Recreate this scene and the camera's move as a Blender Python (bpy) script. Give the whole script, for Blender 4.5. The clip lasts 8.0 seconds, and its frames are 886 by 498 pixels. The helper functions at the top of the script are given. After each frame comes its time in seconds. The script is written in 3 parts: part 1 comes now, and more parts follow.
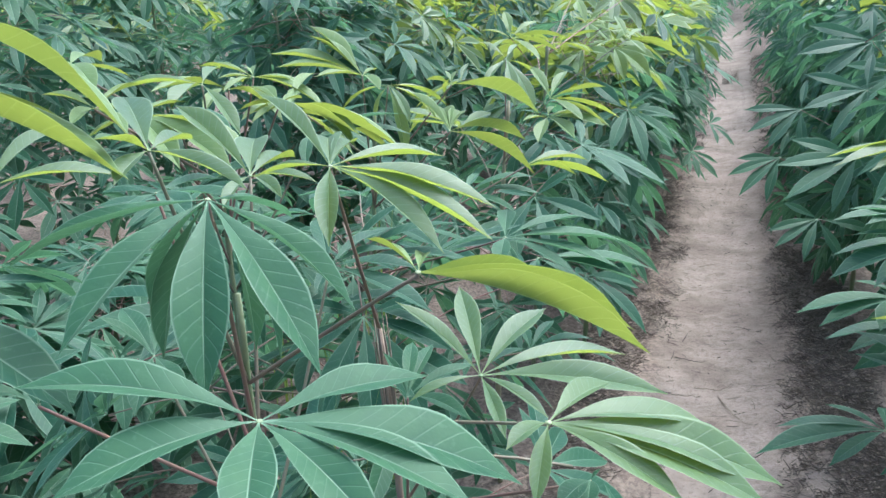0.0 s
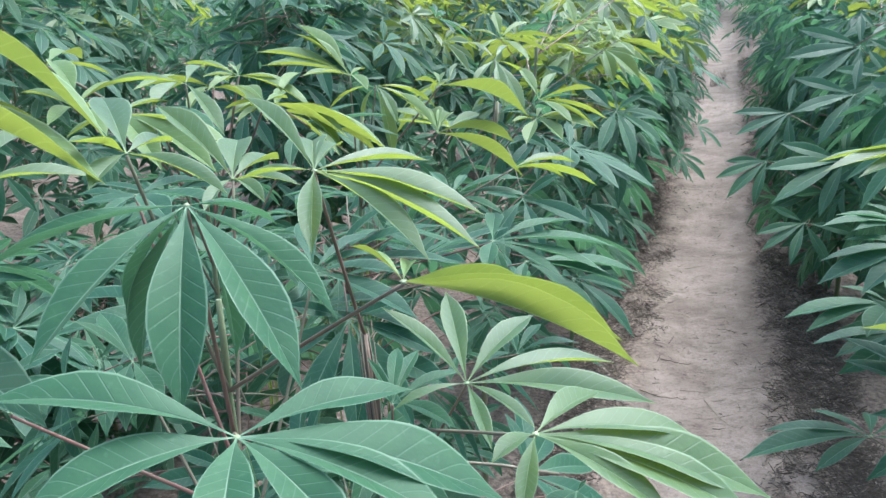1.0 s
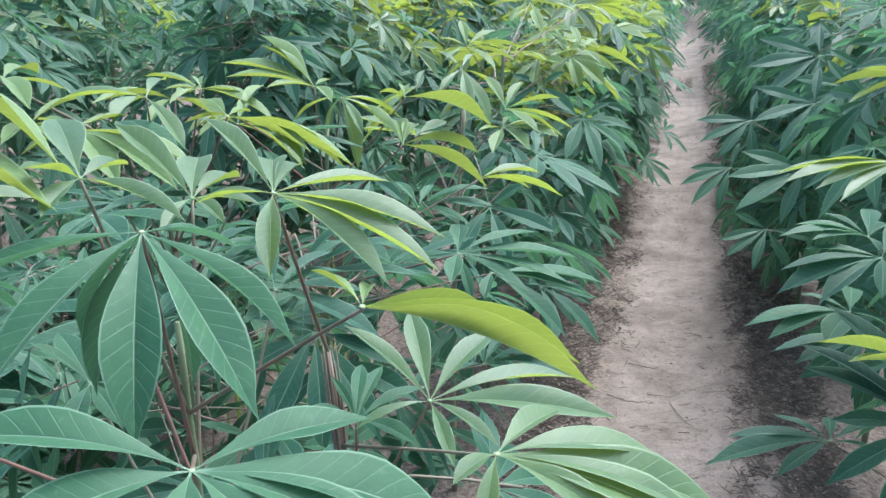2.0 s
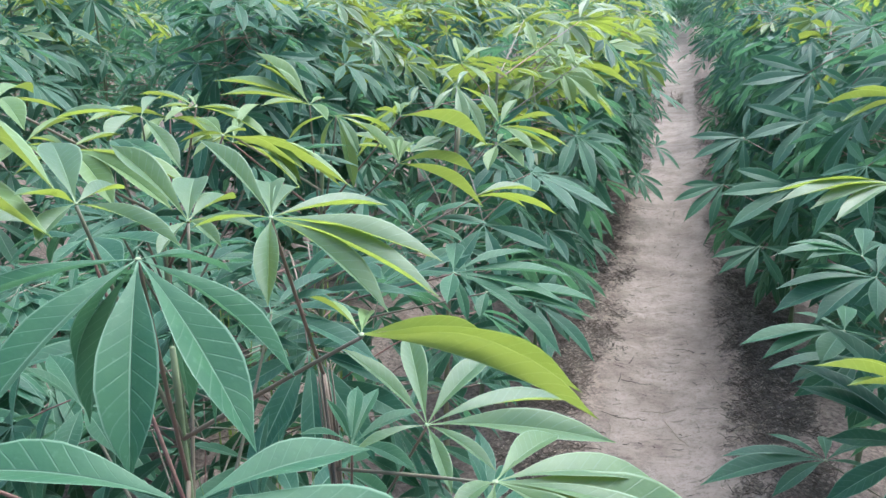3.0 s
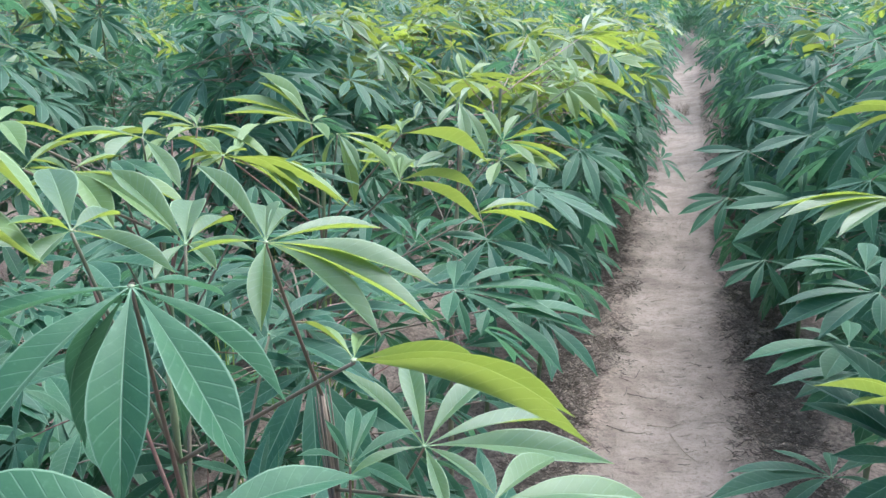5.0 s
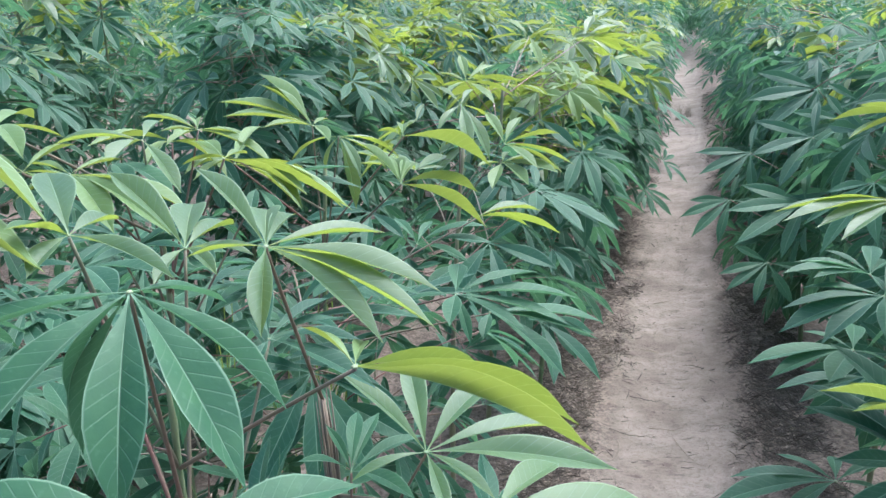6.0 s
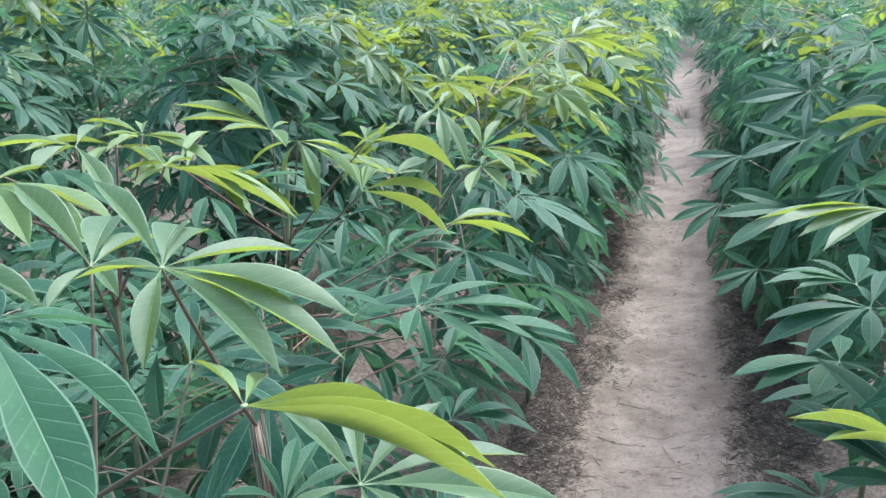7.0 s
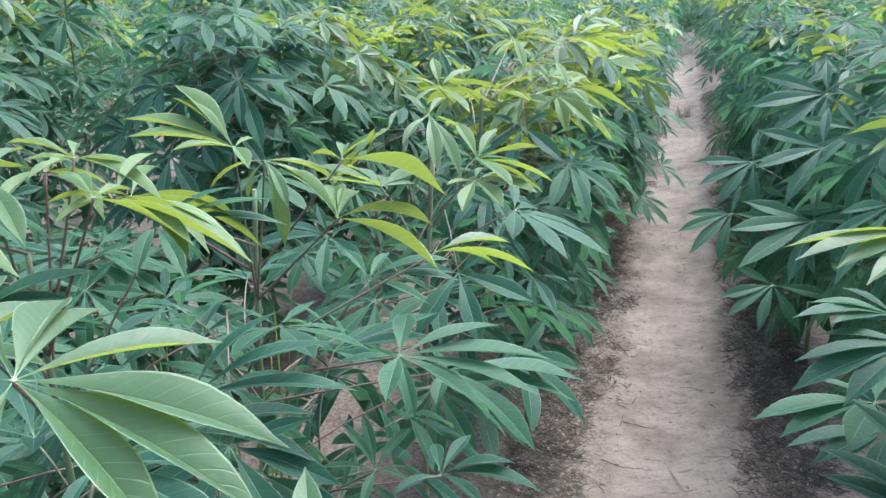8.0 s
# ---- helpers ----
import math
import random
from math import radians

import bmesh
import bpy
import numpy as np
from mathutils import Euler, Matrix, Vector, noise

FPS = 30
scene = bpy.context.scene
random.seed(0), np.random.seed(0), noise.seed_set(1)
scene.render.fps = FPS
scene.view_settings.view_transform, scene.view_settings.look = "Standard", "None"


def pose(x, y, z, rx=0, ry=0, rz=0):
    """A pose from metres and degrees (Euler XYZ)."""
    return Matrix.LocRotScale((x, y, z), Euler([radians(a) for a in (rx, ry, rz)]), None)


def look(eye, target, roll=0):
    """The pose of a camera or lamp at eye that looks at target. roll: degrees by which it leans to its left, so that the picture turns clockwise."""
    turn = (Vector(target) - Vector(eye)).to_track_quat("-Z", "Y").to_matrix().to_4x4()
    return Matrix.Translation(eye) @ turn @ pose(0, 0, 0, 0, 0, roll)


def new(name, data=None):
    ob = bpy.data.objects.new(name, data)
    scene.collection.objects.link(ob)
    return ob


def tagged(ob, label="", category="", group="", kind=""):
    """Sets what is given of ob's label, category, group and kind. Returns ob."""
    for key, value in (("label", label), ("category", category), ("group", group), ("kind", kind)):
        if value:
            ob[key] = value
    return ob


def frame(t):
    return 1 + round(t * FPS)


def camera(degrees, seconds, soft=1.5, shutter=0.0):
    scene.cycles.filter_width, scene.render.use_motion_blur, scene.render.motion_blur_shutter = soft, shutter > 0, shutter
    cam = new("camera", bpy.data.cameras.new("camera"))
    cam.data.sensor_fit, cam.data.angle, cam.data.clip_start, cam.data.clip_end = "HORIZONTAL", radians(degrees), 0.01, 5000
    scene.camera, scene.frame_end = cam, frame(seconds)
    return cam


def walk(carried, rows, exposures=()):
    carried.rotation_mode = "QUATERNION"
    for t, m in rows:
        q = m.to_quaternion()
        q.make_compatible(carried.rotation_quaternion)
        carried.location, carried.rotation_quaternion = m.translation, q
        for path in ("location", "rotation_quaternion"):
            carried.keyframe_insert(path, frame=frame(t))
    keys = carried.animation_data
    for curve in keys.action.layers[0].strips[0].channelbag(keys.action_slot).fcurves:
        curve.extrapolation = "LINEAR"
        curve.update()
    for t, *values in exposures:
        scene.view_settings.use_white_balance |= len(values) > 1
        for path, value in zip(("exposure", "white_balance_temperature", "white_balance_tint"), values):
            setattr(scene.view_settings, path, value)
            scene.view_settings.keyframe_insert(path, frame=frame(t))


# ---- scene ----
cam = camera(58.8, 8.0, soft=1.5)
PATH = [
    (0, (-0.0526, 0.3560, 1.5954), (-0.6924, 2.1140, 0.8880), -1.91),
    (0.5, (-0.0577, 0.3690, 1.5972), (-0.6955, 2.1270, 0.8888), -1.40),
    (1, (-0.0567, 0.3710, 1.5972), (-0.6662, 2.1380, 0.8853), -1.08),
    (1.5, (-0.0552, 0.3680, 1.6083), (-0.6387, 2.1440, 0.8948), -0.87),
    (1.7, (-0.0483, 0.3730, 1.6087), (-0.6098, 2.1560, 0.8983), -0.76),
    (2.8, (-0.0581, 0.3820, 1.6242), (-0.5789, 2.1870, 0.9380), -0.15),
    (3, (-0.0578, 0.3840, 1.6192), (-0.5802, 2.1930, 0.9439), -0.15),
    (3.5, (-0.0559, 0.3760, 1.6203), (-0.5886, 2.1840, 0.9515), -0.26),
    (4, (-0.0460, 0.3830, 1.6238), (-0.5810, 2.1920, 0.9589), -0.37),
    (4.5, (-0.0463, 0.3870, 1.6288), (-0.5848, 2.1980, 0.9747), -0.47),
    (6, (-0.0503, 0.3950, 1.6286), (-0.5974, 2.2080, 0.9861), -0.58),
    (6.5, (-0.0424, 0.4210, 1.6310), (-0.5895, 2.2350, 0.9885), -0.58),
    (7, (-0.0089, 0.4700, 1.6228), (-0.5602, 2.2830, 0.9830), -0.59),
    (7.5, (-0.0023, 0.5340, 1.6111), (-0.5584, 2.3450, 0.9681), -0.69),
    (8, (-0.0439, 0.6380, 1.6209), (-0.5898, 2.4500, 0.9745), -0.68),
]
walk(cam, [(t, look(eye, target, roll)) for t, eye, target, roll in PATH],
     exposures=((0.0, 0.70, 5440, 8), (8.0, 0.70, 5440, 8)))

# ---- daylight: bright hazy sky, soft high sun from beyond the right-hand rows ----
SUN_AZ, SUN_EL = 60.0, 64.0          # azimuth from +x towards +y, height, degrees
world = bpy.data.worlds.new("sky")
scene.world = world
world.use_nodes = True
wn = world.node_tree
sky = wn.nodes.new("ShaderNodeTexSky")
sky.sky_type = "NISHITA"
sky.sun_disc = False
sky.sun_elevation = radians(SUN_EL)
sky.sun_rotation = radians(90 - SUN_AZ)
sky.dust_density = 8.0
sky.air_density = 1.0
wn.nodes["Background"].inputs["Strength"].default_value = 0.31
wn.links.new(sky.outputs["Color"], wn.nodes["Background"].inputs["Color"])
sun_data = bpy.data.lights.new("sun", "SUN")
sun_data.energy, sun_data.angle, sun_data.color = 2.35, radians(40), (1.0, 0.96, 0.89)
sun = new("sun", sun_data)
sun.matrix_world = look((6 * math.cos(radians(SUN_AZ)), 6 * math.sin(radians(SUN_AZ)), 6 * math.tan(radians(SUN_EL))), (0, 0, 0))


# ---- materials ----
def material(name):
    m = bpy.data.materials.new(name)
    m.use_nodes = True
    return m, m.node_tree, m.node_tree.nodes["Principled BSDF"]


def node(tree, kind, **values):
    n = tree.nodes.new(kind)
    for key, value in values.items():
        n.inputs[key].default_value = value
    return n


def calc(tree, op, a, b=0.0, clamp=False):
    n = tree.nodes.new("ShaderNodeMath")
    n.operation, n.use_clamp = op, clamp
    for socket, value in zip(n.inputs, (a, b)):
        if isinstance(value, (int, float)):
            socket.default_value = value
        else:
            tree.links.new(value, socket)
    return n.outputs[0]


def mix(tree, factor, a, b):
    n = tree.nodes.new("ShaderNodeMix")
    n.data_type = "RGBA"
    for socket, value in zip((n.inputs[0], n.inputs[6], n.inputs[7]), (factor, a, b)):
        if isinstance(value, (int, float)):
            socket.default_value = value
        elif isinstance(value, tuple):
            socket.default_value = (*value, 1.0)
        else:
            tree.links.new(value, socket)
    return n.outputs[2]


def noise_at(tree, scale, detail=4.0, coords="Object", rough=0.55):
    co = tree.nodes.new("ShaderNodeTexCoord")
    n = node(tree, "ShaderNodeTexNoise", Scale=scale, Detail=detail, Roughness=rough)
    tree.links.new(co.outputs[coords], n.inputs["Vector"])
    return n.outputs["Fac"]


def ramp(tree, value, low, high):
    n = tree.nodes.new("ShaderNodeMapRange")
    n.inputs["From Min"].default_value, n.inputs["From Max"].default_value = low, high
    tree.links.new(value, n.inputs["Value"])
    return n.outputs["Result"]


def leaf_material(name, dark, light, through_light, share, rough, gloss, wax=0.04):
    """Leaf blade: pale midrib and side veins from the blade's own coordinates, mottling, light shining through."""
    m, tree, bsdf = material(name)
    uv = tree.nodes.new("ShaderNodeUVMap")
    sep = tree.nodes.new("ShaderNodeSeparateXYZ")
    tree.links.new(uv.outputs[0], sep.inputs[0])
    across = calc(tree, "ABSOLUTE", calc(tree, "SUBTRACT", calc(tree, "MULTIPLY", sep.outputs[0], 2.0), 1.0))
    rib = ramp(tree, across, 0.055, 0.02)
    side = calc(tree, "FRACT", calc(tree, "ADD", calc(tree, "MULTIPLY", sep.outputs[1], 13.0), calc(tree, "MULTIPLY", across, -1.5)))
    side = calc(tree, "ABSOLUTE", calc(tree, "SUBTRACT", side, 0.5))
    vein = calc(tree, "MULTIPLY", ramp(tree, side, 0.075, 0.015), 0.19)
    lines = calc(tree, "MAXIMUM", calc(tree, "MULTIPLY", rib, 0.7), vein, True)
    edge = calc(tree, "MULTIPLY", ramp(tree, across, 0.92, 0.98), 0.6)
    neck = calc(tree, "MULTIPLY", ramp(tree, sep.outputs[1], 0.11, 0.02), 0.85)
    bloom = calc(tree, "MULTIPLY", ramp(tree, sep.outputs[1], 0.50, 0.0), 0.20)
    lines = calc(tree, "MAXIMUM", calc(tree, "MAXIMUM", lines, bloom), calc(tree, "MAXIMUM", edge, neck), True)
    info = tree.nodes.new("ShaderNodeObjectInfo")
    geo = tree.nodes.new("ShaderNodeNewGeometry")
    vary = calc(tree, "ADD", calc(tree, "MULTIPLY", info.outputs["Random"], 0.5), calc(tree, "MULTIPLY", geo.outputs["Random Per Island"], 0.25))
    mottle = noise_at(tree, 50.0, 8.0, rough=0.8)
    vary = calc(tree, "ADD", vary, calc(tree, "MULTIPLY", calc(tree, "SUBTRACT", mottle, 0.5), 1.5), True)
    blade = mix(tree, vary, dark, light)
    speckle = calc(tree, "MULTIPLY", ramp(tree, noise_at(tree, 190.0, 2.0), 0.62, 0.72), 0.25)
    blade = mix(tree, speckle, blade, tuple(min(1.0, 0.05 + 1.3 * c) for c in light))
    pale = tuple(min(1.0, 0.14 + 1.5 * c) for c in light)
    colour = mix(tree, lines, blade, pale)
    tree.links.new(colour, bsdf.inputs["Base Color"])
    speck = noise_at(tree, 160.0, 2.0)
    tree.links.new(calc(tree, "ADD", rough, calc(tree, "MULTIPLY", speck, 0.16)), bsdf.inputs["Roughness"])
    bsdf.inputs["Specular IOR Level"].default_value = gloss
    bsdf.inputs["Sheen Weight"].default_value = 0.02
    bsdf.inputs["Coat Weight"].default_value = wax
    bsdf.inputs["Coat Roughness"].default_value = 0.34
    bsdf.inputs["Sheen Roughness"].default_value = 0.45
    bump = node(tree, "ShaderNodeBump", Strength=0.5, Distance=0.002)
    height = calc(tree, "ADD", calc(tree, "MULTIPLY", lines, -1.0), calc(tree, "MULTIPLY", noise_at(tree, 90.0, 3.0), 0.6))
    tree.links.new(height, bump.inputs["Height"])
    tree.links.new(bump.outputs[0], bsdf.inputs["Normal"])
    shine = tree.nodes.new("ShaderNodeBsdfTranslucent")
    tree.links.new(mix(tree, calc(tree, "MULTIPLY", vary, 0.7), through_light, tuple(c * 0.5 for c in through_light)), shine.inputs["Color"])
    both = tree.nodes.new("ShaderNodeMixShader")
    both.inputs[0].default_value = share
    tree.links.new(bsdf.outputs[0], both.inputs[1])
    tree.links.new(shine.outputs[0], both.inputs[2])
    tree.links.new(both.outputs[0], tree.nodes["Material Output"].inputs["Surface"])
    return m


MATURE = leaf_material("leaf_mature", (0.008, 0.047, 0.033), (0.048, 0.123, 0.057), (0.13, 0.30, 0.14), 0.30, 0.46, 0.19)
FRESH = leaf_material("leaf_fresh", (0.024, 0.077, 0.040), (0.092, 0.162, 0.060), (0.38, 0.49, 0.06), 0.36, 0.40, 0.48, 0.06)
YOUNG = leaf_material("leaf_young", (0.075, 0.148, 0.052), (0.132, 0.218, 0.074), (0.285, 0.355, 0.05), 0.40, 0.46, 0.42)
BLADES = (MATURE, FRESH, YOUNG)


def stalk_material(name, one, two, rough=0.5):
    m, tree, bsdf = material(name)
    info = tree.nodes.new("ShaderNodeObjectInfo")
    tone = calc(tree, "ADD", calc(tree, "MULTIPLY", noise_at(tree, 14.0), 0.9), calc(tree, "MULTIPLY", calc(tree, "SUBTRACT", info.outputs["Random"], 0.5), 0.7), True)
    tree.links.new(mix(tree, tone, one, two), bsdf.inputs["Base Color"])
    bsdf.inputs["Roughness"].default_value = rough
    bump = node(tree, "ShaderNodeBump", Strength=0.5, Distance=0.002)
    tree.links.new(noise_at(tree, 110.0), bump.inputs["Height"])
    tree.links.new(bump.outputs[0], bsdf.inputs["Normal"])
    return m


PETIOLE = stalk_material("petiole_red_green", (0.18, 0.082, 0.072), (0.13, 0.15, 0.095))
STEM = stalk_material("stem_green_brown", (0.12, 0.17, 0.08), (0.25, 0.22, 0.14), 0.65)
BUTTON = stalk_material("leaf_button_pale", (0.13, 0.20, 0.10), (0.25, 0.29, 0.17), 0.6)
DRY_STEM = stalk_material("stem_dry_brown", (0.12, 0.085, 0.062), (0.33, 0.265, 0.205), 0.8)
TWIG = stalk_material("twig_dry", (0.045, 0.038, 0.030), (0.27, 0.23, 0.18), 0.85)
DRY_LEAF = stalk_material("leaf_dry", (0.10, 0.080, 0.064), (0.38, 0.32, 0.265), 0.85)


def soil_material():
    m, tree, bsdf = material("sandy_soil")
    co = tree.nodes.new("ShaderNodeTexCoord")
    sep = tree.nodes.new("ShaderNodeSeparateXYZ")
    tree.links.new(co.outputs["Object"], sep.inputs[0])
    wob = calc(tree, "MULTIPLY", calc(tree, "SUBTRACT", noise_at(tree, 3.5, 5.0), 0.5), 0.22)
    bend_right = calc(tree, "MULTIPLY", ramp(tree, sep.outputs[1], 3.5, 2.4), -0.10)
    off = calc(tree, "SUBTRACT", calc(tree, "ABSOLUTE", calc(tree, "ADD", bend_right, calc(tree, "ADD", sep.outputs[0], wob))), calc(tree, "MULTIPLY", bend_right, -0.7))
    trodden = ramp(tree, off, 0.27, 0.18)
    grain = noise_at(tree, 60.0, 6.0, rough=0.7)
    patch = noise_at(tree, 5.0, 4.0)
    # shading of small lumps, painted as dark mottling because the bump barely shows
    clod_shade = noise_at(tree, 26.0, 5.0, rough=0.7)
    flat = tree.nodes.new("ShaderNodeMapping")
    flat.inputs["Scale"].default_value = (10.0, 34.0, 10.0)
    tree.links.new(co.outputs["Object"], flat.inputs["Vector"])
    rill = noise_at(tree, 1.0, 3.0)
    tree.links.new(flat.outputs[0], rill.node.inputs["Vector"])
    crack = calc(tree, "MULTIPLY", ramp(tree, rill, 0.61, 0.66), ramp(tree, noise_at(tree, 2.6, 3.0), 0.42, 0.58), True)
    sand = mix(tree, ramp(tree, patch, 0.38, 0.60), (0.168, 0.140, 0.118), (0.240, 0.207, 0.178))
    sand = mix(tree, calc(tree, "MULTIPLY", ramp(tree, grain, 0.52, 0.70), 0.85), sand, (0.120, 0.095, 0.080))
    sand = mix(tree, calc(tree, "MULTIPLY", ramp(tree, clod_shade, 0.54, 0.70), 0.65), sand, (0.12, 0.096, 0.08))
    sand = mix(tree, calc(tree, "MULTIPLY", crack, 0.6), sand, (0.085, 0.068, 0.056))
    # earth off the path: its dark tone includes the shade of the rows
    earth = mix(tree, ramp(tree, grain, 0.38, 0.60), (0.078, 0.063, 0.051), (0.225, 0.186, 0.157))
    earth = mix(tree, calc(tree, "MULTIPLY", ramp(tree, clod_shade, 0.45, 0.62), 0.6), earth, (0.105, 0.084, 0.068))
    # paler patches beside the path, raised in colour to offset the rows' shade
    near = calc(tree, "MULTIPLY", ramp(tree, off, 0.62, 0.40), ramp(tree, noise_at(tree, 9.0, 6.0, rough=0.75), 0.52, 0.64))
    earth = mix(tree, calc(tree, "MULTIPLY", near, 0.7), earth, (0.235, 0.192, 0.160))
    tree.links.new(mix(tree, trodden, earth, sand), bsdf.inputs["Base Color"])
    bsdf.inputs["Roughness"].default_value = 0.95
    bsdf.inputs["Specular IOR Level"].default_value = 0.26
    bump = node(tree, "ShaderNodeBump", Strength=0.8, Distance=0.012)
    ripple = noise_at(tree, 1.0, 4.0)
    wide = tree.nodes.new("ShaderNodeMapping")
    wide.inputs["Scale"].default_value = (13.0, 26.0, 13.0)
    tree.links.new(co.outputs["Object"], wide.inputs["Vector"])
    tree.links.new(wide.outputs[0], ripple.node.inputs["Vector"])
    tree.links.new(calc(tree, "ADD", calc(tree, "MULTIPLY", grain, 0.7), calc(tree, "ADD", calc(tree, "MULTIPLY", ripple, 0.6), noise_at(tree, 22.0, 5.0))), bump.inputs["Height"])
    tree.links.new(bump.outputs[0], bsdf.inputs["Normal"])
    return m


SOIL = soil_material()


# ---- helpers ----
def part(name, bm, mat, parent=None, label="", place=None):
    data = bpy.data.meshes.new(name)
    bm.to_mesh(data)
    bm.free()
    data.materials.append(mat)
    data.shade_smooth()
    ob = new(name, data)
    if parent is not None:
        ob.parent = parent
    if place is not None:
        ob.location = place
    if label:
        tagged(ob, label)
    return ob


def sheet(name, verts, faces, mat, uvs=None):
    data = bpy.data.meshes.new(name)
    data.from_pydata(verts, [], faces)
    if uvs is not None:
        layer = data.uv_layers.new(name="UVMap")
        order = np.empty(len(data.loops), dtype=np.int32)
        data.loops.foreach_get("vertex_index", order)
        layer.data.foreach_set("uv", np.array(uvs, dtype=np.float32)[order].ravel())
    data.materials.append(mat)
    data.shade_smooth()
    return data


def tube(bm, points, radii, sides=6):
    """A round stalk through points."""
    rings = []
    for i, p in enumerate(points):
        along = (points[min(i + 1, len(points) - 1)] - points[max(i - 1, 0)]).normalized()
        one = along.orthogonal().normalized() if not rings else (rings[-1][1] - along * rings[-1][1].dot(along)).normalized()
        two = along.cross(one)
        ring = [bm.verts.new(p + radii[i] * (math.cos(a) * one + math.sin(a) * two)) for a in (2 * math.pi * k / sides for k in range(sides))]
        rings.append((ring, one))
    for (a, _), (b, _) in zip(rings, rings[1:]):
        for k in range(sides):
            bm.faces.new((a[k], a[(k + 1) % sides], b[(k + 1) % sides], b[k]))
    bm.faces.new(list(reversed(rings[0][0])))
    bm.faces.new(rings[-1][0])


def bend(a, b, c, n):
    return [a * (1 - s) ** 2 + b * 2 * s * (1 - s) + c * s * s for s in (i / n for i in range(n + 1))]


OUTLINE_S = (0.0, 0.06, 0.14, 0.28, 0.42, 0.56, 0.68, 0.79, 0.88, 0.94, 1.0)
OUTLINE_W = (0.025, 0.05, 0.14, 0.48, 0.80, 0.99, 0.97, 0.76, 0.43, 0.16, 0.0)


def blade(store, tip, width, fold, sag, rows, cols, rng, normal=Vector((0, 0, 1)), lean=0.0):
    """One lance-shaped lobe from the hub at the origin to tip, arched, creased along its midrib into two halves."""
    verts, faces, uvs = store
    length = tip.length
    chord = tip / length
    lift = normal - chord * normal.dot(chord)
    lift = lift.normalized() if lift.length > 0.05 else chord.orthogonal().normalized()
    mid = tip * 0.45 + lift * (sag * length * 2)
    half = width * length * 0.5
    wave, amp, twist = rng.uniform(0, 6), rng.uniform(0.02, 0.08), rng.uniform(-14, 14)
    steps = max(1, cols // 2)
    for side in (1, -1):
        start = len(verts)
        for i in range(rows + 1):
            s = (i / rows) ** 0.9
            p = mid * (2 * s * (1 - s)) + tip * s * s
            t = (mid * (1 - 2 * s) * 2 + tip * 2 * s).normalized()
            b = t.cross(lift).normalized()
            n = b.cross(t)
            w = half * float(np.interp(s, OUTLINE_S, OUTLINE_W))
            roll = lean * -b.y + twist * s
            for j in range(steps + 1):
                u = j / steps
                a = radians(max(-20.0, (fold + side * roll) * (1.08 - 0.22 * u) * (1.05 - 0.25 * s)))
                ripple = amp * math.sin(wave + 10 * s + side) * u * u
                q = p + b * (side * u * w * math.cos(a)) + n * (w * (u * math.sin(a) + ripple))
                verts.append(q[:])
                uvs.append((0.5 + 0.5 * u * side, s))
        for i in range(rows):
            for j in range(steps):
                a = start + i * (steps + 1) + j
                faces.append((a, a + 1, a + steps + 2, a + steps + 1) if side > 0 else (a, a + steps + 1, a + steps + 2, a + 1))


def polar(az, el, length):
    return Vector((math.cos(radians(el)) * math.cos(radians(az)), math.cos(radians(el)) * math.sin(radians(az)), math.sin(radians(el)))) * length


# ---- ground: one sheet, a trodden furrow between planted ridges ----
ROW = 1.12           # spacing of the planted rows, the path lies midway between two


def ground_height(x, y):
    ridge = 0.05 * (0.5 - 0.5 * math.cos(2 * math.pi * x / ROW)) if abs(x) < 20 else 0.02
    lumps = 0.030 * noise.noise(Vector((x * 1.3, y * 1.3, 0))) + 0.014 * noise.noise(Vector((x * 5, y * 5, 3)))
    fine = 0.008 * noise.noise(Vector((x * 14, y * 14, 7))) + 0.004 * noise.noise(Vector((x * 28, y * 44, 5)))
    lumps *= 0.35 + 0.65 * min(1.0, max(0.0, (abs(x) - 0.18) / 0.12))
    tilt = 0.13 * max(-0.3, min(0.36, x))
    return ridge + lumps + fine + tilt - 0.012


def build_ground():
    xs = [-600, -120, -40, -20] + list(np.arange(-9, -1.5, 0.15)) + list(np.arange(-1.5, -0.5, 0.03)) + list(np.arange(-0.5, 0.5, 0.012)) + list(np.arange(0.5, 1.5, 0.03)) + list(np.arange(1.5, 6, 0.15)) + [12, 40, 120, 600]
    ys = [-600, -100, -20, -6] + list(np.arange(-2, 1.5, 0.2)) + list(np.arange(1.5, 5, 0.018)) + list(np.arange(5, 7, 0.05)) + list(np.arange(7, 32, 0.2)) + [40, 70, 150, 600]
    verts = [(x, y, ground_height(x, y)) for y in ys for x in xs]
    w = len(xs)
    faces = [(j * w + i, j * w + i + 1, (j + 1) * w + i + 1, (j + 1) * w + i) for j in range(len(ys) - 1) for i in range(w - 1)]
    ob = new("ground", sheet("ground", verts, faces, SOIL))
    tagged(ob, "pale sandy trodden soil, earth under the crop rows coloured darker for plant shade", "ground", kind="structure")


build_ground()


# ---- cassava plants ----
LABELS = ("cassava plant with dark blue-green palmate leaves on red petioles",
          "cassava plant with fresh green folded palmate leaves in a field row",
          "cassava plant with bright yellow-green young leaves at its top")


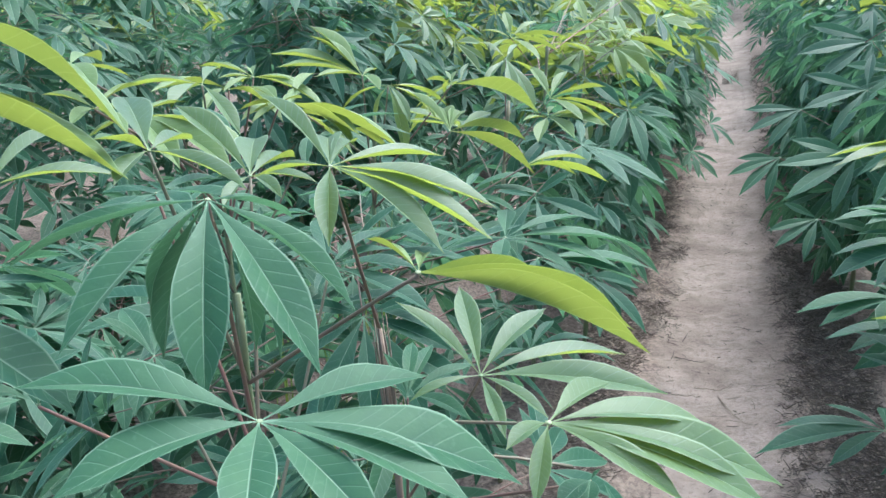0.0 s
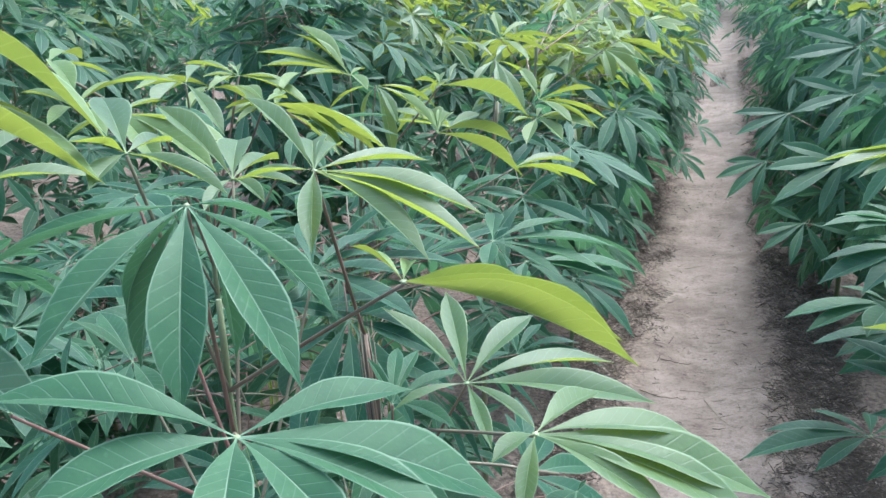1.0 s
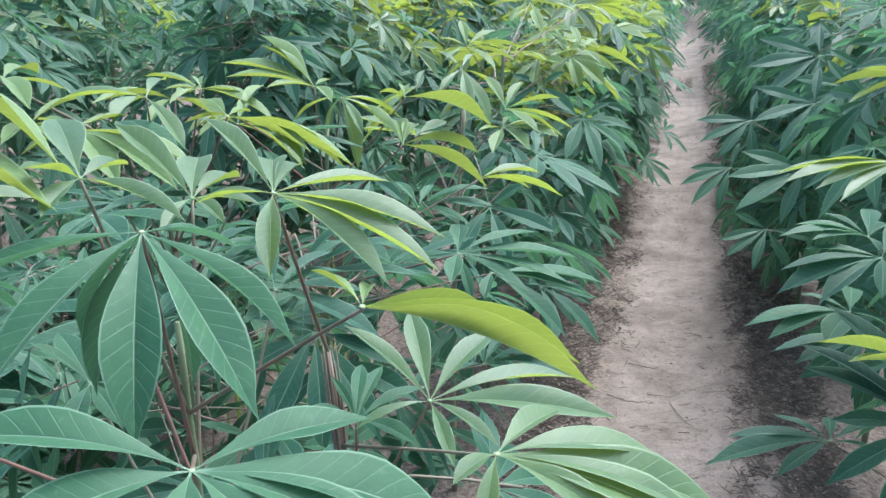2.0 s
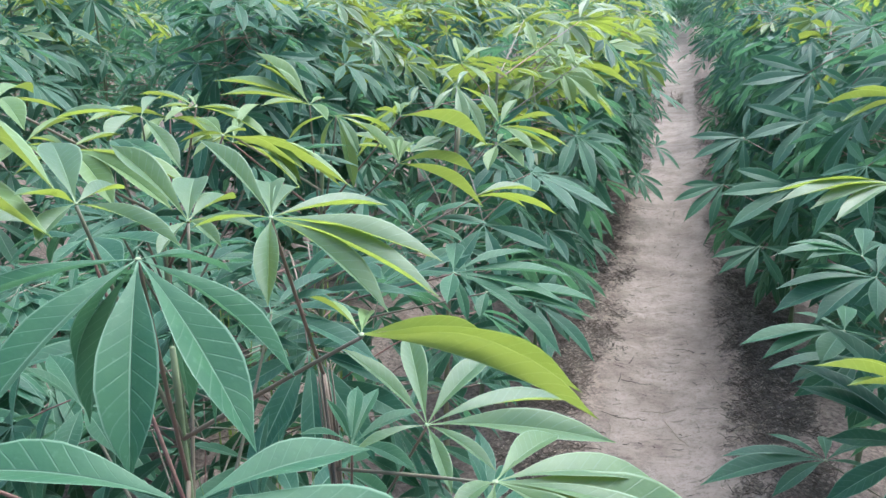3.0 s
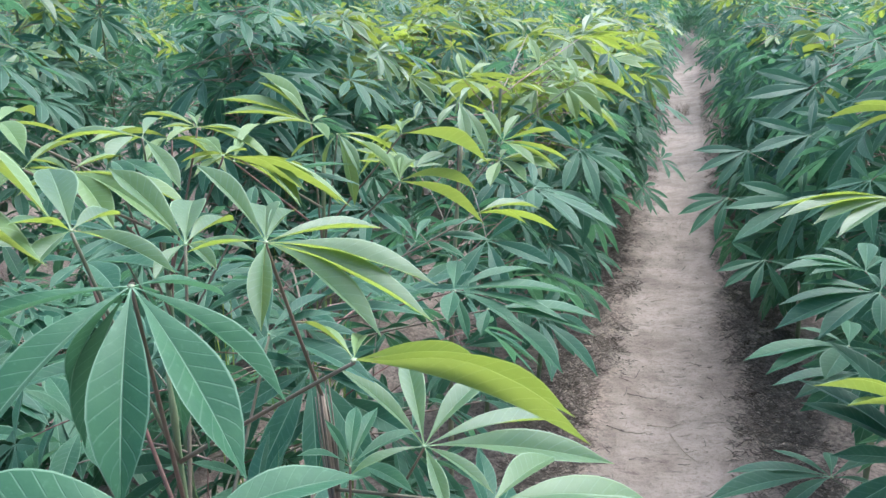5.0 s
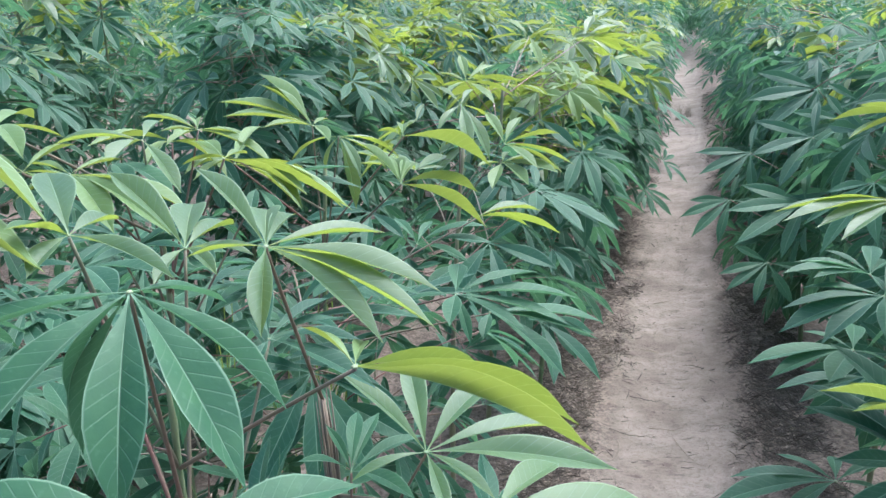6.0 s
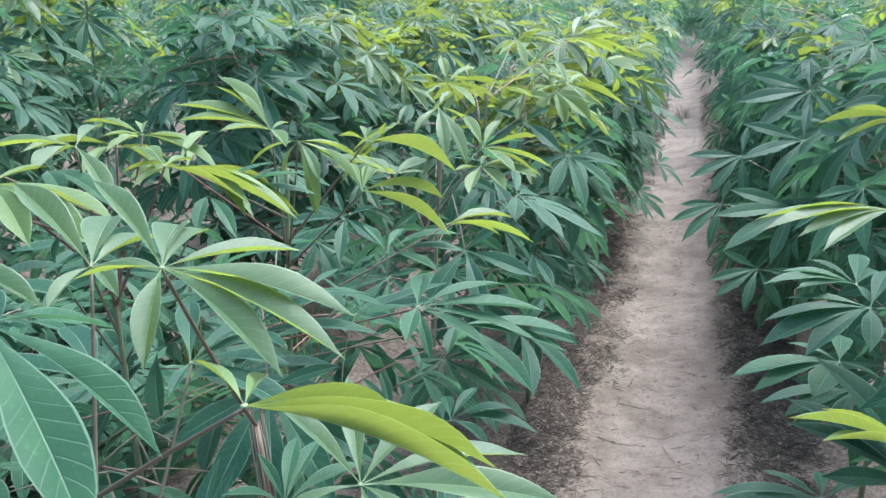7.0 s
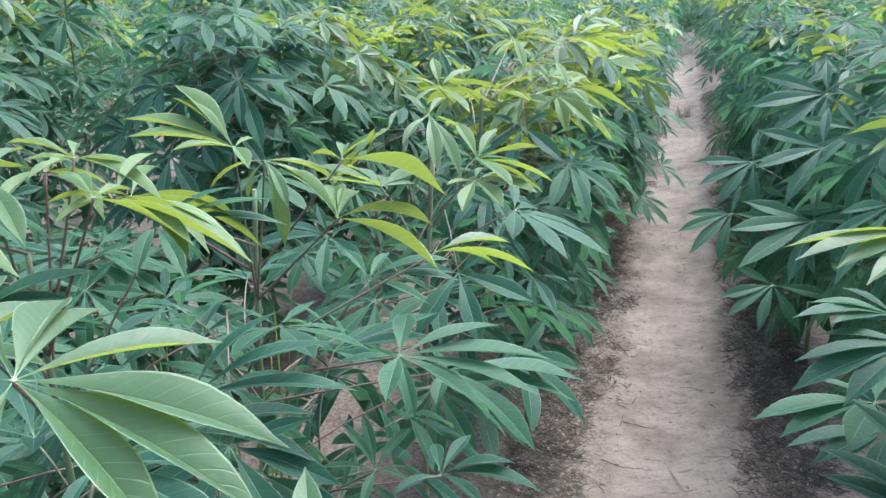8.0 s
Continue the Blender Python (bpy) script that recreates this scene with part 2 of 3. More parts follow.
def plant(x, y, height, label, lean=(0.0, 0.0), radius=0.008, mat=None, seed=0):
    """A plant with its woody stem, swollen at the leaf scars. Returns the plant and its stem's line."""
    rng = random.Random(seed)
    z = ground_height(x, y) - 0.01
    base = new("cassava_plant")
    base.location = (x, y, z)
    tagged(base, label, "plant", "cassava plants in rows", "thing")
    top = Vector((lean[0], lean[1], height - 0.12 - z))
    line = bend(Vector((0, 0, 0)), Vector((lean[0] * 0.2 + rng.uniform(-.03, .03), lean[1] * 0.2 + rng.uniform(-.03, .03), top.z * 0.55)), top, 26)
    bm = bmesh.new()
    radii = [radius * (1.15 - 0.6 * i / 26) * (1.22 if i % 2 else 0.95) for i in range(27)]
    tube(bm, line, radii, 8)
    part("stem", bm, mat or STEM, base)
    return base, line


def leaf(owner, hub, lobes, tone, fold, sag, width, lean=0, rows=14, cols=6, facing=None):
    """A palmate leaf at hub; each lobe by its heading, rise (degrees) and length, and where it differs its roll, breadth and crease; its petiole runs down to the stem.
    facing: which way the whole leaf looks, where it hangs."""
    base, line = owner
    hub = Vector(hub) - Vector(base.location)
    rng = random.Random(len(lobes) * 131 + int(hub.x * 1000))
    store = ([], [], [])
    mean = sum((polar(*lb[:3]) for lb in lobes), Vector()) / len(lobes)
    up = (Vector(facing) if facing else Vector((0, 0, 1)) - mean * 0.5).normalized()
    for az, el, length, *own in lobes:
        roll, broad, crease = (*own, *(0, 1.0, fold)[len(own):])
        tip = polar(az, el, length)
        blade(store, tip, width * broad * rng.uniform(0.94, 1.06), crease * rng.uniform(0.88, 1.12), sag * rng.uniform(0.8, 1.2), rows, cols, rng,
              normal=Matrix.Rotation(radians(roll), 3, tip.normalized()) @ up, lean=lean)
    ob = new("leaf", sheet("leaf", store[0], store[1], BLADES[tone], store[2]))
    ob.parent, ob.location = base, hub
    if tone == 2:
        tagged(ob, "bright yellow-green folded young leaf")
    low = [p for p in line if p.z < hub.z - 0.15] or line[:2]
    foot = min(low, key=lambda p: abs((p - hub).length - 0.27))
    away = foot - hub
    elbow = away * 0.5 + Vector((0, 0, 0.02)) + Vector((away.x, away.y, 0)) * -0.12
    bm = bmesh.new()
    tube(bm, bend(Vector((0, 0, -0.002)), elbow, away, 10), [0.0014 + 0.0008 * i / 10 for i in range(11)], 7)
    part("petiole", bm, PETIOLE, ob)
    size = 0.014 * max(lb[2] for lb in lobes)
    bm = bmesh.new()
    bmesh.ops.create_uvsphere(bm, u_segments=10, v_segments=6, radius=size)
    for v in bm.verts:
        v.co.z *= 0.6
        v.co *= 1 + 0.18 * math.sin(5 * math.atan2(v.co.y, v.co.x) + size * 9000)
    part("button", bm, BUTTON, ob, "pale knob where the lobes meet")
    return ob


def random_store(rng, tone, rows, cols):
    """A leaf of its own shape: hub at the origin, the middle lobe along +y."""
    store = ([], [], [])
    count = rng.choice((5, 7, 7, 7, 8))
    span, cone, size = rng.uniform(92, 128), rng.uniform(2, 16), (0.95 if tone == 2 else 1.0)
    crease, arch = rng.uniform(14, 30) + 7 * tone, rng.uniform(0.02, 0.08)
    for k in range(count):
        f = 2 * k / (count - 1) - 1
        az = 90 + f * span + rng.uniform(-5, 5)
        length = (0.205 - 0.10 * abs(f) ** 2.0) * rng.uniform(0.93, 1.07) * size
        droop = -cone + rng.uniform(-6, 6) + (26 * abs(f) if abs(f) > 0.7 else 0)
        blade(store, polar(az, droop, length), rng.uniform(0.215, 0.275) + 0.03 * tone, crease * rng.uniform(0.8, 1.2), arch * rng.uniform(0.6, 1.4), rows, cols, rng)
    return store


shape_rng = random.Random(5)
NEAR_LEAVES = [[sheet("leaf", *(lambda s: (s[0], s[1], BLADES[tone], s[2]))(random_store(shape_rng, tone, 9, 4))) for _ in range(9)] for tone in range(3)]
FAR_STORES = [[random_store(shape_rng, tone, 5, 2) for _ in range(8)] for tone in range(3)]


def petiole_mesh(rng, reach):
    bm = bmesh.new()
    tube(bm, bend(Vector((0, 0, -0.002)), Vector((0, -reach * 0.5, -reach * 0.15)), Vector((0, -reach * 0.85, -reach * 0.5)), 5), [0.0014] * 3 + [0.0019] * 3, 5)
    data = bpy.data.meshes.new("petiole")
    bm.to_mesh(data)
    bm.free()
    data.materials.append(PETIOLE)
    data.shade_smooth()
    return data


PETIOLES = [petiole_mesh(shape_rng, r) for r in (0.18, 0.24, 0.30, 0.36)]
REACH = (0.18, 0.24, 0.30, 0.36)


def leaf_spots(rng, height, low, count, youth=0.6, droop=0.0):
    """Where the leaves of a plant sit: tone, which petiole, matrix (from the plant's base)."""
    spots = []
    turn = rng.uniform(0, 360)
    for i in range(count):
        f = (i + rng.uniform(0, 0.8)) / count
        at = low + (height - low) * f ** 0.8
        turn += 137.5 + rng.uniform(-25, 25)
        k = rng.randrange(4) if f < 0.85 else rng.randrange(2)
        reach = REACH[k]
        head = radians(turn)
        spread = rng.uniform(0.45, 1.0) if f < 0.8 else rng.uniform(0.1, 0.75)
        out = reach * spread + 0.10 * (1 - f) * rng.random()
        hub = Vector((math.cos(head) * out, math.sin(head) * out, at + reach * (0.95 - 0.5 * spread) + rng.uniform(-0.03, 0.03)))
        tilt = (rng.uniform(-46, -14) if f < 0.8 else rng.uniform(-28, 14)) - droop
        tone = 2 if f > 0.80 and rng.random() < youth else (1 if f > 0.62 and rng.random() < youth else 0)
        m = Matrix.Translation(hub) @ Matrix.Rotation(head - math.pi / 2 + rng.uniform(-.4, .4), 4, "Z") @ Matrix.Rotation(radians(tilt), 4, "X") @ Matrix.Rotation(rng.uniform(-.3, .3), 4, "Y") @ Matrix.Scale(rng.uniform(0.85, 1.2) * (0.8 if f > 0.9 else 1), 4)
        spots.append((tone, k, m))
    return spots


def near_plant(x, y, height, seed, count=26, low=0.22, owner=None, keep=lambda p: True, youth=0.6, droop=0.0):
    """A plant whose leaves and petioles are parts of their own."""
    rng = random.Random(seed)
    base, line = owner or plant(x, y, height, LABELS[1], (rng.uniform(-.08, .08), rng.uniform(-.08, .08)), seed=seed)
    for tone, k, m in leaf_spots(rng, height - 0.12, low, count, youth, droop):
        if not keep(Vector(base.location) + m.translation):
            continue
        ob = new("leaf", NEAR_LEAVES[tone][rng.randrange(9)])
        ob.parent, ob.matrix_basis = base, m
        if tone == 2:
            tagged(ob, "bright yellow-green folded young leaf")
        st = new("petiole", PETIOLES[k])
        st.parent = ob
        st.rotation_euler = (rng.uniform(-.2, .5), 0, rng.uniform(-.3, .3))
    return base


# plants whose leaves come close
front = plant(-0.45, 0.90, 1.44, "cassava plant with broad drooping blue-green leaves on red petioles", (0.01, -0.01), radius=0.0048, seed=1)
second = plant(-0.40, 1.09, 1.315, "cassava plant with pale-veined leaves and a dry brown broken stem", (0.0, 0.0), radius=0.0062, mat=DRY_STEM, seed=2)
side = plant(-0.80, 1.36, 1.44, LABELS[2], (0.03, -0.02), radius=0.006, seed=8)
third = plant(-0.71, 1.70, 1.44, LABELS[2], (0.05, -0.02), radius=0.0065, seed=3)
fourth = plant(-0.62, 2.38, 1.34, LABELS[2], (0.03, 0.0), seed=4)
fifth = plant(-0.66, 3.00, 1.44, LABELS[2], (0.06, -0.1), seed=5)
over = plant(0.60, 2.72, 1.36, "cassava plant with long drooping dark teal leaves beside the path", (-0.05, -0.03), seed=7)
beyond = plant(0.62, 3.34, 1.40, "cassava plant with long drooping dark teal leaves beside the path", (-0.06, -0.05), seed=9)
edge = plant(-0.84, 0.90, 1.46, LABELS[1], (0.04, -0.02), radius=0.006, seed=14)
inner = plant(-3.10, 3.55, 1.78, LABELS[0], (0.05, -0.05), seed=15)
middle = plant(-3.06, 4.08, 1.80, LABELS[0], (0.04, -0.04), seed=16)
across = plant(0.58, 1.95, 1.30, "cassava plant with dark teal leaves hanging over the path edge", (0.0, 0.0), seed=6)
leaf(front, (-0.247, 0.837, 1.382), ((34, -13, 0.1, -34), (6, -17, 0.171, -34), (17, -17, 0.162, -34), (156, 14, 0.056, 30, 0.8), (105, -6, 0.052, 0, 0.8)), 2, 44, 0.06, 0.34)
leaf(third, (-0.485, 1.597, 1.311), ((0, -24, 0.162, -34), (116, 13, 0.096), (93, 12, 0.084), (164, 31, 0.112, 0, 0.8), (45, -13, 0.155, -34, 0.8)), 2, 44, 0.09, 0.38)
leaf(third, (-0.395, 1.766, 1.213), ((13, -12, 0.161, -25), (1, -8, 0.1, -25), (43, -3, 0.139)), 1, 44, 0.08, 0.28)
leaf(third, (-0.502, 1.661, 1.379), ((3, -17, 0.162, -34), (-167, 10, 0.046, 25), (109, 7, 0.067)), 2, 44, 0.09, 0.38)
leaf(edge, (-0.627, 0.785, 1.569), ((3, -26, 0.208, -36), (-40, -28, 0.182)), 2, 42, 0.07, 0.23)
leaf(edge, (-0.609, 0.749, 1.521), ((6, -19, 0.195, -24), (34, -18, 0.125, -20)), 2, 40, 0.04, 0.28)
leaf(side, (-0.721, 1.124, 1.422), ((6, -15, 0.153, -15), (-10, -20, 0.16), (-31, -21, 0.127), (-131, -20, 0.065), (169, 5, 0.067), (70, 4, 0.072)), 2, 40, 0.06, 0.27)
leaf(edge, (-0.552, 0.682, 1.386), ((7, -32, 0.134), (-28, -31, 0.12), (121, 23, 0.07)), 0, 26, 0.06, 0.36)
leaf(beyond, (0.346, 2.988, 1.171), ((-153, -13, 0.207), (-179, 14, 0.186), (-126, -39, 0.21), (-66, -54, 0.176), (-2, -27, 0.171), (33, 8, 0.182), (81, 42, 0.145)), 0, 16, 0.05, 0.21, facing=(-0.35, -0.70, 0.62))
leaf(over, (0.322, 2.812, 1.010), ((-162, -5, 0.233), (179, 13, 0.188), (-142, -22, 0.262), (-114, -40, 0.203), (-36, -41, 0.143), (85, 41, 0.134), (24, -2, 0.152)), 0, 16, 0.05, 0.21, facing=(-0.35, -0.70, 0.62))
leaf(beyond, (0.391, 3.315, 1.276), ((-161, -8, 0.251), (-143, -30, 0.249), (-97, -49, 0.187), (176, 14, 0.208), (-13, -38, 0.183), (25, -2, 0.209), (89, 40, 0.145)), 0, 16, 0.05, 0.21, facing=(-0.35, -0.70, 0.62))
leaf(beyond, (0.258, 2.931, 0.779), ((-159, -12, 0.162), (-142, -25, 0.173), (-107, -37, 0.165), (166, 20, 0.115), (-45, -43, 0.154), (12, -12, 0.174)), 0, 16, 0.05, 0.21, facing=(-0.35, -0.70, 0.62))
leaf(beyond, (0.222, 3.553, 1.003), ((-153, -20, 0.218), (-172, -1, 0.204), (-130, -36, 0.213), (-80, -52, 0.183), (81, 42, 0.143), (29, 5, 0.18)), 0, 16, 0.05, 0.21, facing=(-0.35, -0.70, 0.62))
leaf(beyond, (0.161, 3.423, 0.848), ((-157, -17, 0.201), (-171, -2, 0.15), (-136, -33, 0.219), (-106, -47, 0.193), (75, 36, 0.13), (19, -12, 0.171)), 0, 16, 0.05, 0.21, facing=(-0.35, -0.70, 0.62))
leaf(across, (0.334, 1.892, 1.081), ((-161, -6, 0.189), (-150, -13, 0.217), (-130, -14, 0.189), (175, -1, 0.139), (-98, -16, 0.123, 0, 1.3), (22, -19, 0.11), (69, 11, 0.148)), 0, 28, 0.06, 0.24)
leaf(across, (0.326, 1.981, 1.090), ((80, 9, 0.128, 0, 1.3), (153, 18, 0.095), (-175, 7, 0.139), (-158, 3, 0.181), (-143, 5, 0.144), (58, 2, 0.097), (-79, -7, 0.067)), 0, 30, 0.06, 0.24)
leaf(across, (0.323, 1.997, 0.923), ((80, 3, 0.122, 0, 1.4), (156, 6, 0.103), (-161, -7, 0.216), (-147, -10, 0.196), (-115, -6, 0.151, 0, 1.5), (8, -22, 0.097), (-63, -38, 0.114)), 0, 28, 0.06, 0.24)
leaf(across, (0.366, 2.038, 0.847), ((-161, -7, 0.191), (-143, -8, 0.177), (-114, -16, 0.149), (8, -23, 0.103)), 0, 26, 0.06, 0.24)
leaf(across, (0.318, 1.932, 0.656), ((-156, -7, 0.273), (-174, -4, 0.207), (-133, -9, 0.168), (152, 4, 0.125), (83, -9, 0.132), (12, -14, 0.114), (39, 2, 0.17)), 0, 26, 0.07, 0.22)
leaf(across, (0.235, 1.228, 1.188), ((-169, 15, 0.129, 28), (169, 17, 0.092, 28), (-156, 13, 0.103, 28), (79, 17, 0.085)), 2, 42, 0.07, 0.3)
leaf(across, (0.453, 2.363, 1.340), ((-162, -3, 0.195, 25), (-148, -14, 0.179, 25), (179, 8, 0.123, 25)), 2, 42, 0.06, 0.24)
leaf(across, (0.349, 1.914, 1.253), ((-170, -6, 0.227, 15), (-158, -7, 0.231), (-147, -9, 0.192), (-132, -12, 0.19), (-60, -36, 0.09)), 1, 36, 0.06, 0.22)
leaf(front, (-0.381, 0.789, 1.441), ((-141, -13, 0.137, 0, 0.9, 40), (-106, -28, 0.139), (-62, -40, 0.146), (-29, -34, 0.154), (4, -36, 0.128, 0, 0.9, 44), (13, -73, 0.132, 0, 0.8), (67, -80, 0.129, 0, 0.8), (-178, -54, 0.109, 0, 0.8), (82, -25, 0.1, 0, 0.8), (178, -65, 0.15, 0, 0.8)), 0, 33, 0.07, 0.265)
leaf(front, (-0.287, 0.683, 1.347), ((-160, 11, 0.139, 0, 1, 32), (-130, -4, 0.112, 0, 1.45), (-63, -4, 0.1, 0, 1.2), (-24, -14, 0.11), (0, -13, 0.135), (18, -17, 0.158, 0, 1.1), (48, -2, 0.11, 0, 1.15)), 0, 26, 0.07, 0.26)
leaf(front, (-0.446, 0.815, 1.466), ((-92, 21, 0.054, 0, 1.2), (138, 15, 0.1), (92, -4, 0.055, 0, 1.2), (4, -19, 0.082, 0, 0.8, 46), (-76, -10, 0.058)), 1, 36, 0.06, 0.34)
leaf(front, (-0.472, 0.978, 1.401), ((162, 29, 0.121), (119, 6, 0.113, 0, 1.3), (91, -2, 0.089, 0, 1.3), (9, -4, 0.067), (-79, -9, 0.07), (-34, -6, 0.069)), 1, 42, 0.06, 0.27)
leaf(side, (-0.712, 1.248, 1.439), ((-83, -11, 0.085, 0, 1.5), (-159, -2, 0.115), (-27, -33, 0.104), (108, 6, 0.09)), 1, 38, 0.07, 0.28)
leaf(second, (-0.350, 0.911, 1.435), ((153, 26, 0.11), (118, 0, 0.108, 0, 1.3), (103, -1, 0.096), (49, -4, 0.106, 0, 1.1), (14, -15, 0.141, 0, 1.1), (-2, -20, 0.149), (-19, -24, 0.128), (-66, -27, 0.09, 0, 1.15, 50), (-158, -6, 0.063)), 1, 44, 0.06, 0.24)
leaf(second, (-0.266, 1.044, 1.181), ((118, 21, 0.135), (70, 13, 0.13, 0, 1.1), (37, -3, 0.172), (17, -7, 0.197, 8, 1, 28), (164, 28, 0.125, 0, 0.9), (-141, -10, 0.082), (-57, -15, 0.089), (-23, -11, 0.089)), 1, 36, 0.06, 0.22)
leaf(second, (-0.167, 0.915, 1.223), ((69, -6, 0.108, 0, 1.3), (29, -10, 0.152, 0, 1, 30), (14, -16, 0.205, 8, 1, 28), (3, -16, 0.188, 8, 1, 28), (-14, -16, 0.124, 8, 1, 30), (-109, 8, 0.065, 0, 1.2), (-85, -19, 0.082)), 1, 36, 0.07, 0.25)
leaf(front, (-0.425, 1.031, 1.292), ((123, 11, 0.109), (72, 9, 0.09), (19, -3, 0.094), (-3, -17, 0.122), (63, -4, 0.091), (-77, -6, 0.056)), 0, 30, 0.06, 0.24)
leaf(third, (-0.359, 1.486, 1.170), ((103, 6, 0.11, 0, 1.4), (-160, -8, 0.087), (43, 4, 0.151), (24, -6, 0.202), (6, -13, 0.188), (-15, -17, 0.131), (-80, -6, 0.1, 0, 1.4), (-55, -41, 0.087)), 0, 32, 0.05, 0.23)
leaf(third, (-0.333, 1.609, 1.091), ((-86, -15, 0.074, 0, 1.4), (-15, -28, 0.104), (-17, -30, 0.169), (12, -14, 0.193), (23, -9, 0.208)), 0, 28, 0.06, 0.24)
leaf(third, (-0.653, 1.622, 1.397), ((-175, 12, 0.178), (-154, 8, 0.15), (-129, 4, 0.09), (154, 28, 0.167), (168, 30, 0.131), (86, 3, 0.058), (-48, -7, 0.098)), 2, 42, 0.06, 0.26)
leaf(third, (-0.604, 1.620, 1.381), ((-39, -37, 0.093), (3, -35, 0.108), (31, -23, 0.117, 0, 1, 45), (-38, -67, 0.128), (-123, -62, 0.064), (-173, -28, 0.102)), 1, 35, 0.1, 0.22)
leaf(side, (-0.718, 1.382, 1.429), ((-179, 9, 0.094), (-140, 2, 0.053), (13, -12, 0.081), (-5, -19, 0.132), (-101, -11, 0.066), (126, 0, 0.09)), 2, 42, 0.07, 0.26)
leaf(side, (-0.629, 1.302, 1.408), ((85, -4, 0.055, 0, 1.3), (-8, -16, 0.137, -24), (3, -19, 0.19, -24), (142, 11, 0.072), (169, 18, 0.061)), 2, 42, 0.06, 0.27)
leaf(third, (-0.635, 1.340, 1.400), ((-2, -18, 0.168, -22), (-21, -21, 0.142, -22), (-161, -6, 0.076, 15), (-109, -13, 0.075), (93, 19, 0.092)), 2, 42, 0.07, 0.26)
leaf(front, (-0.540, 0.925, 1.395), ((8, -4, 0.092), (-164, 0, 0.056), (77, -5, 0.083), (-35, 0, 0.096), (-80, -4, 0.055)), 0, 26, 0.05, 0.28)
leaf(side, (-0.678, 1.015, 1.452), ((-29, -12, 0.085, -15), (-70, -5, 0.066, -10), (80, 14, 0.068), (176, 9, 0.075), (12, -12, 0.059, -20)), 2, 42, 0.06, 0.26)
leaf(front, (-0.573, 0.921, 1.222), ((-158, 44, 0.068), (147, 11, 0.1), (119, -1, 0.1), (31, -15, 0.048), (-34, -4, 0.09), (-62, -5, 0.1)), 0, 20, 0.07, 0.26, 0)
leaf(edge, (-0.598, 0.800, 1.431), ((42, -2, 0.103), (86, 19, 0.1), (-134, 33, 0.038)), 1, 30, 0.098, 0.26, 0)
leaf(front, (-0.537, 0.750, 1.274), ((-28, 24, 0.12), (68, 35, 0.033), (-135, 23, 0.071)), 0, 18, 0.098, 0.3, 0)
leaf(second, (-0.355, 1.056, 1.133), ((159, 52, 0.058), (107, 15, 0.09), (93, 9, 0.1), (55, 3, 0.1), (16, -8, 0.052), (-26, 7, 0.1), (-118, 34, 0.08)), 0, 28, 0.084, 0.22, 0)
leaf(second, (-0.139, 0.980, 1.124), ((46, 41, 0.014), (-106, 11, 0.07), (-84, 11, 0.06)), 0, 25, 0.07, 0.35, 0)
leaf(third, (-0.535, 1.820, 1.129), ((140, 19, 0.099), (88, 12, 0.099), (15, 0, 0.159), (21, 13, 0.149), (-10, -11, 0.12), (-144, -24, 0.082)), 0, 28, 0.084, 0.22, 0)
leaf(side, (-0.774, 1.260, 1.401), ((-13, -15, 0.12), (35, -30, 0.107), (55, 31, 0.031), (-38, -9, 0.1)), 0, 25, 0.098, 0.28, 0)
leaf(side, (-0.729, 1.200, 1.294), ((45, 3, 0.108), (46, 13, 0.143), (93, 65, 0.044), (0, 12, 0.1)), 0, 25, 0.098, 0.28, 0)
leaf(side, (-0.670, 1.450, 1.327), ((31, 9, 0.157), (28, -3, 0.166), (38, 22, 0.114), (-66, -11, 0.12), (-39, -19, 0.12)), 0, 22, 0.084, 0.18, 0)
leaf(third, (-0.562, 1.330, 1.162), ((23, -1, 0.195), (32, 15, 0.186), (47, 36, 0.146), (-160, 35, 0.064), (-69, 26, 0.112), (-28, 12, 0.12)), 0, 22, 0.098, 0.2, 0)
leaf(third, (-0.474, 1.666, 0.859), ((168, 46, 0.102), (129, 47, 0.1), (67, 22, 0.1), (-157, 6, 0.097), (-15, 3, 0.062), (-86, -13, 0.08)), 0, 26, 0.084, 0.22, 0)
leaf(third, (-0.347, 1.617, 0.905), ((112, -4, 0.099), (75, 12, 0.099), (17, 10, 0.118), (6, -4, 0.155), (-33, -2, 0.1), (-121, 6, 0.099)), 0, 28, 0.098, 0.24, 0)
leaf(side, (-0.766, 1.385, 1.409), ((-105, 7, 0.14), (29, -18, 0.075), (-79, -12, 0.1), (-24, -15, 0.14), (108, -2, 0.087)), 2, 40, 0.098, 0.24, 25)
leaf(third, (-0.716, 1.468, 1.360), ((17, -24, 0.184), (-10, -26, 0.14), (45, -23, 0.15), (104, 9, 0.105), (-100, 3, 0.11)), 2, 40, 0.098, 0.28, 30)
leaf(side, (-0.725, 1.037, 1.491), ((40, -14, 0.065), (-33, -10, 0.1), (112, -4, 0.1)), 2, 34, 0.098, 0.28, 20)
leaf(inner, (-2.932, 3.335, 1.331), ((-157, -18, 0.184), (-67, -40, 0.157), (-22, -33, 0.217), (6, -21, 0.22), (31, -5, 0.186), (90, 13, 0.148), (168, 1, 0.182)), 0, 20, 0.06, 0.22)
leaf(inner, (-2.962, 3.715, 1.241), ((-157, -18, 0.204), (-72, -42, 0.167), (-22, -34, 0.23), (6, -21, 0.243), (29, -5, 0.211), (83, 14, 0.157), (169, 1, 0.188)), 0, 20, 0.06, 0.22)
leaf(inner, (-2.827, 3.300, 1.153), ((-157, -18, 0.184), (-68, -39, 0.154), (-22, -32, 0.213), (6, -20, 0.22), (31, -6, 0.187), (89, 11, 0.146), (168, 0, 0.18)), 0, 20, 0.06, 0.22)
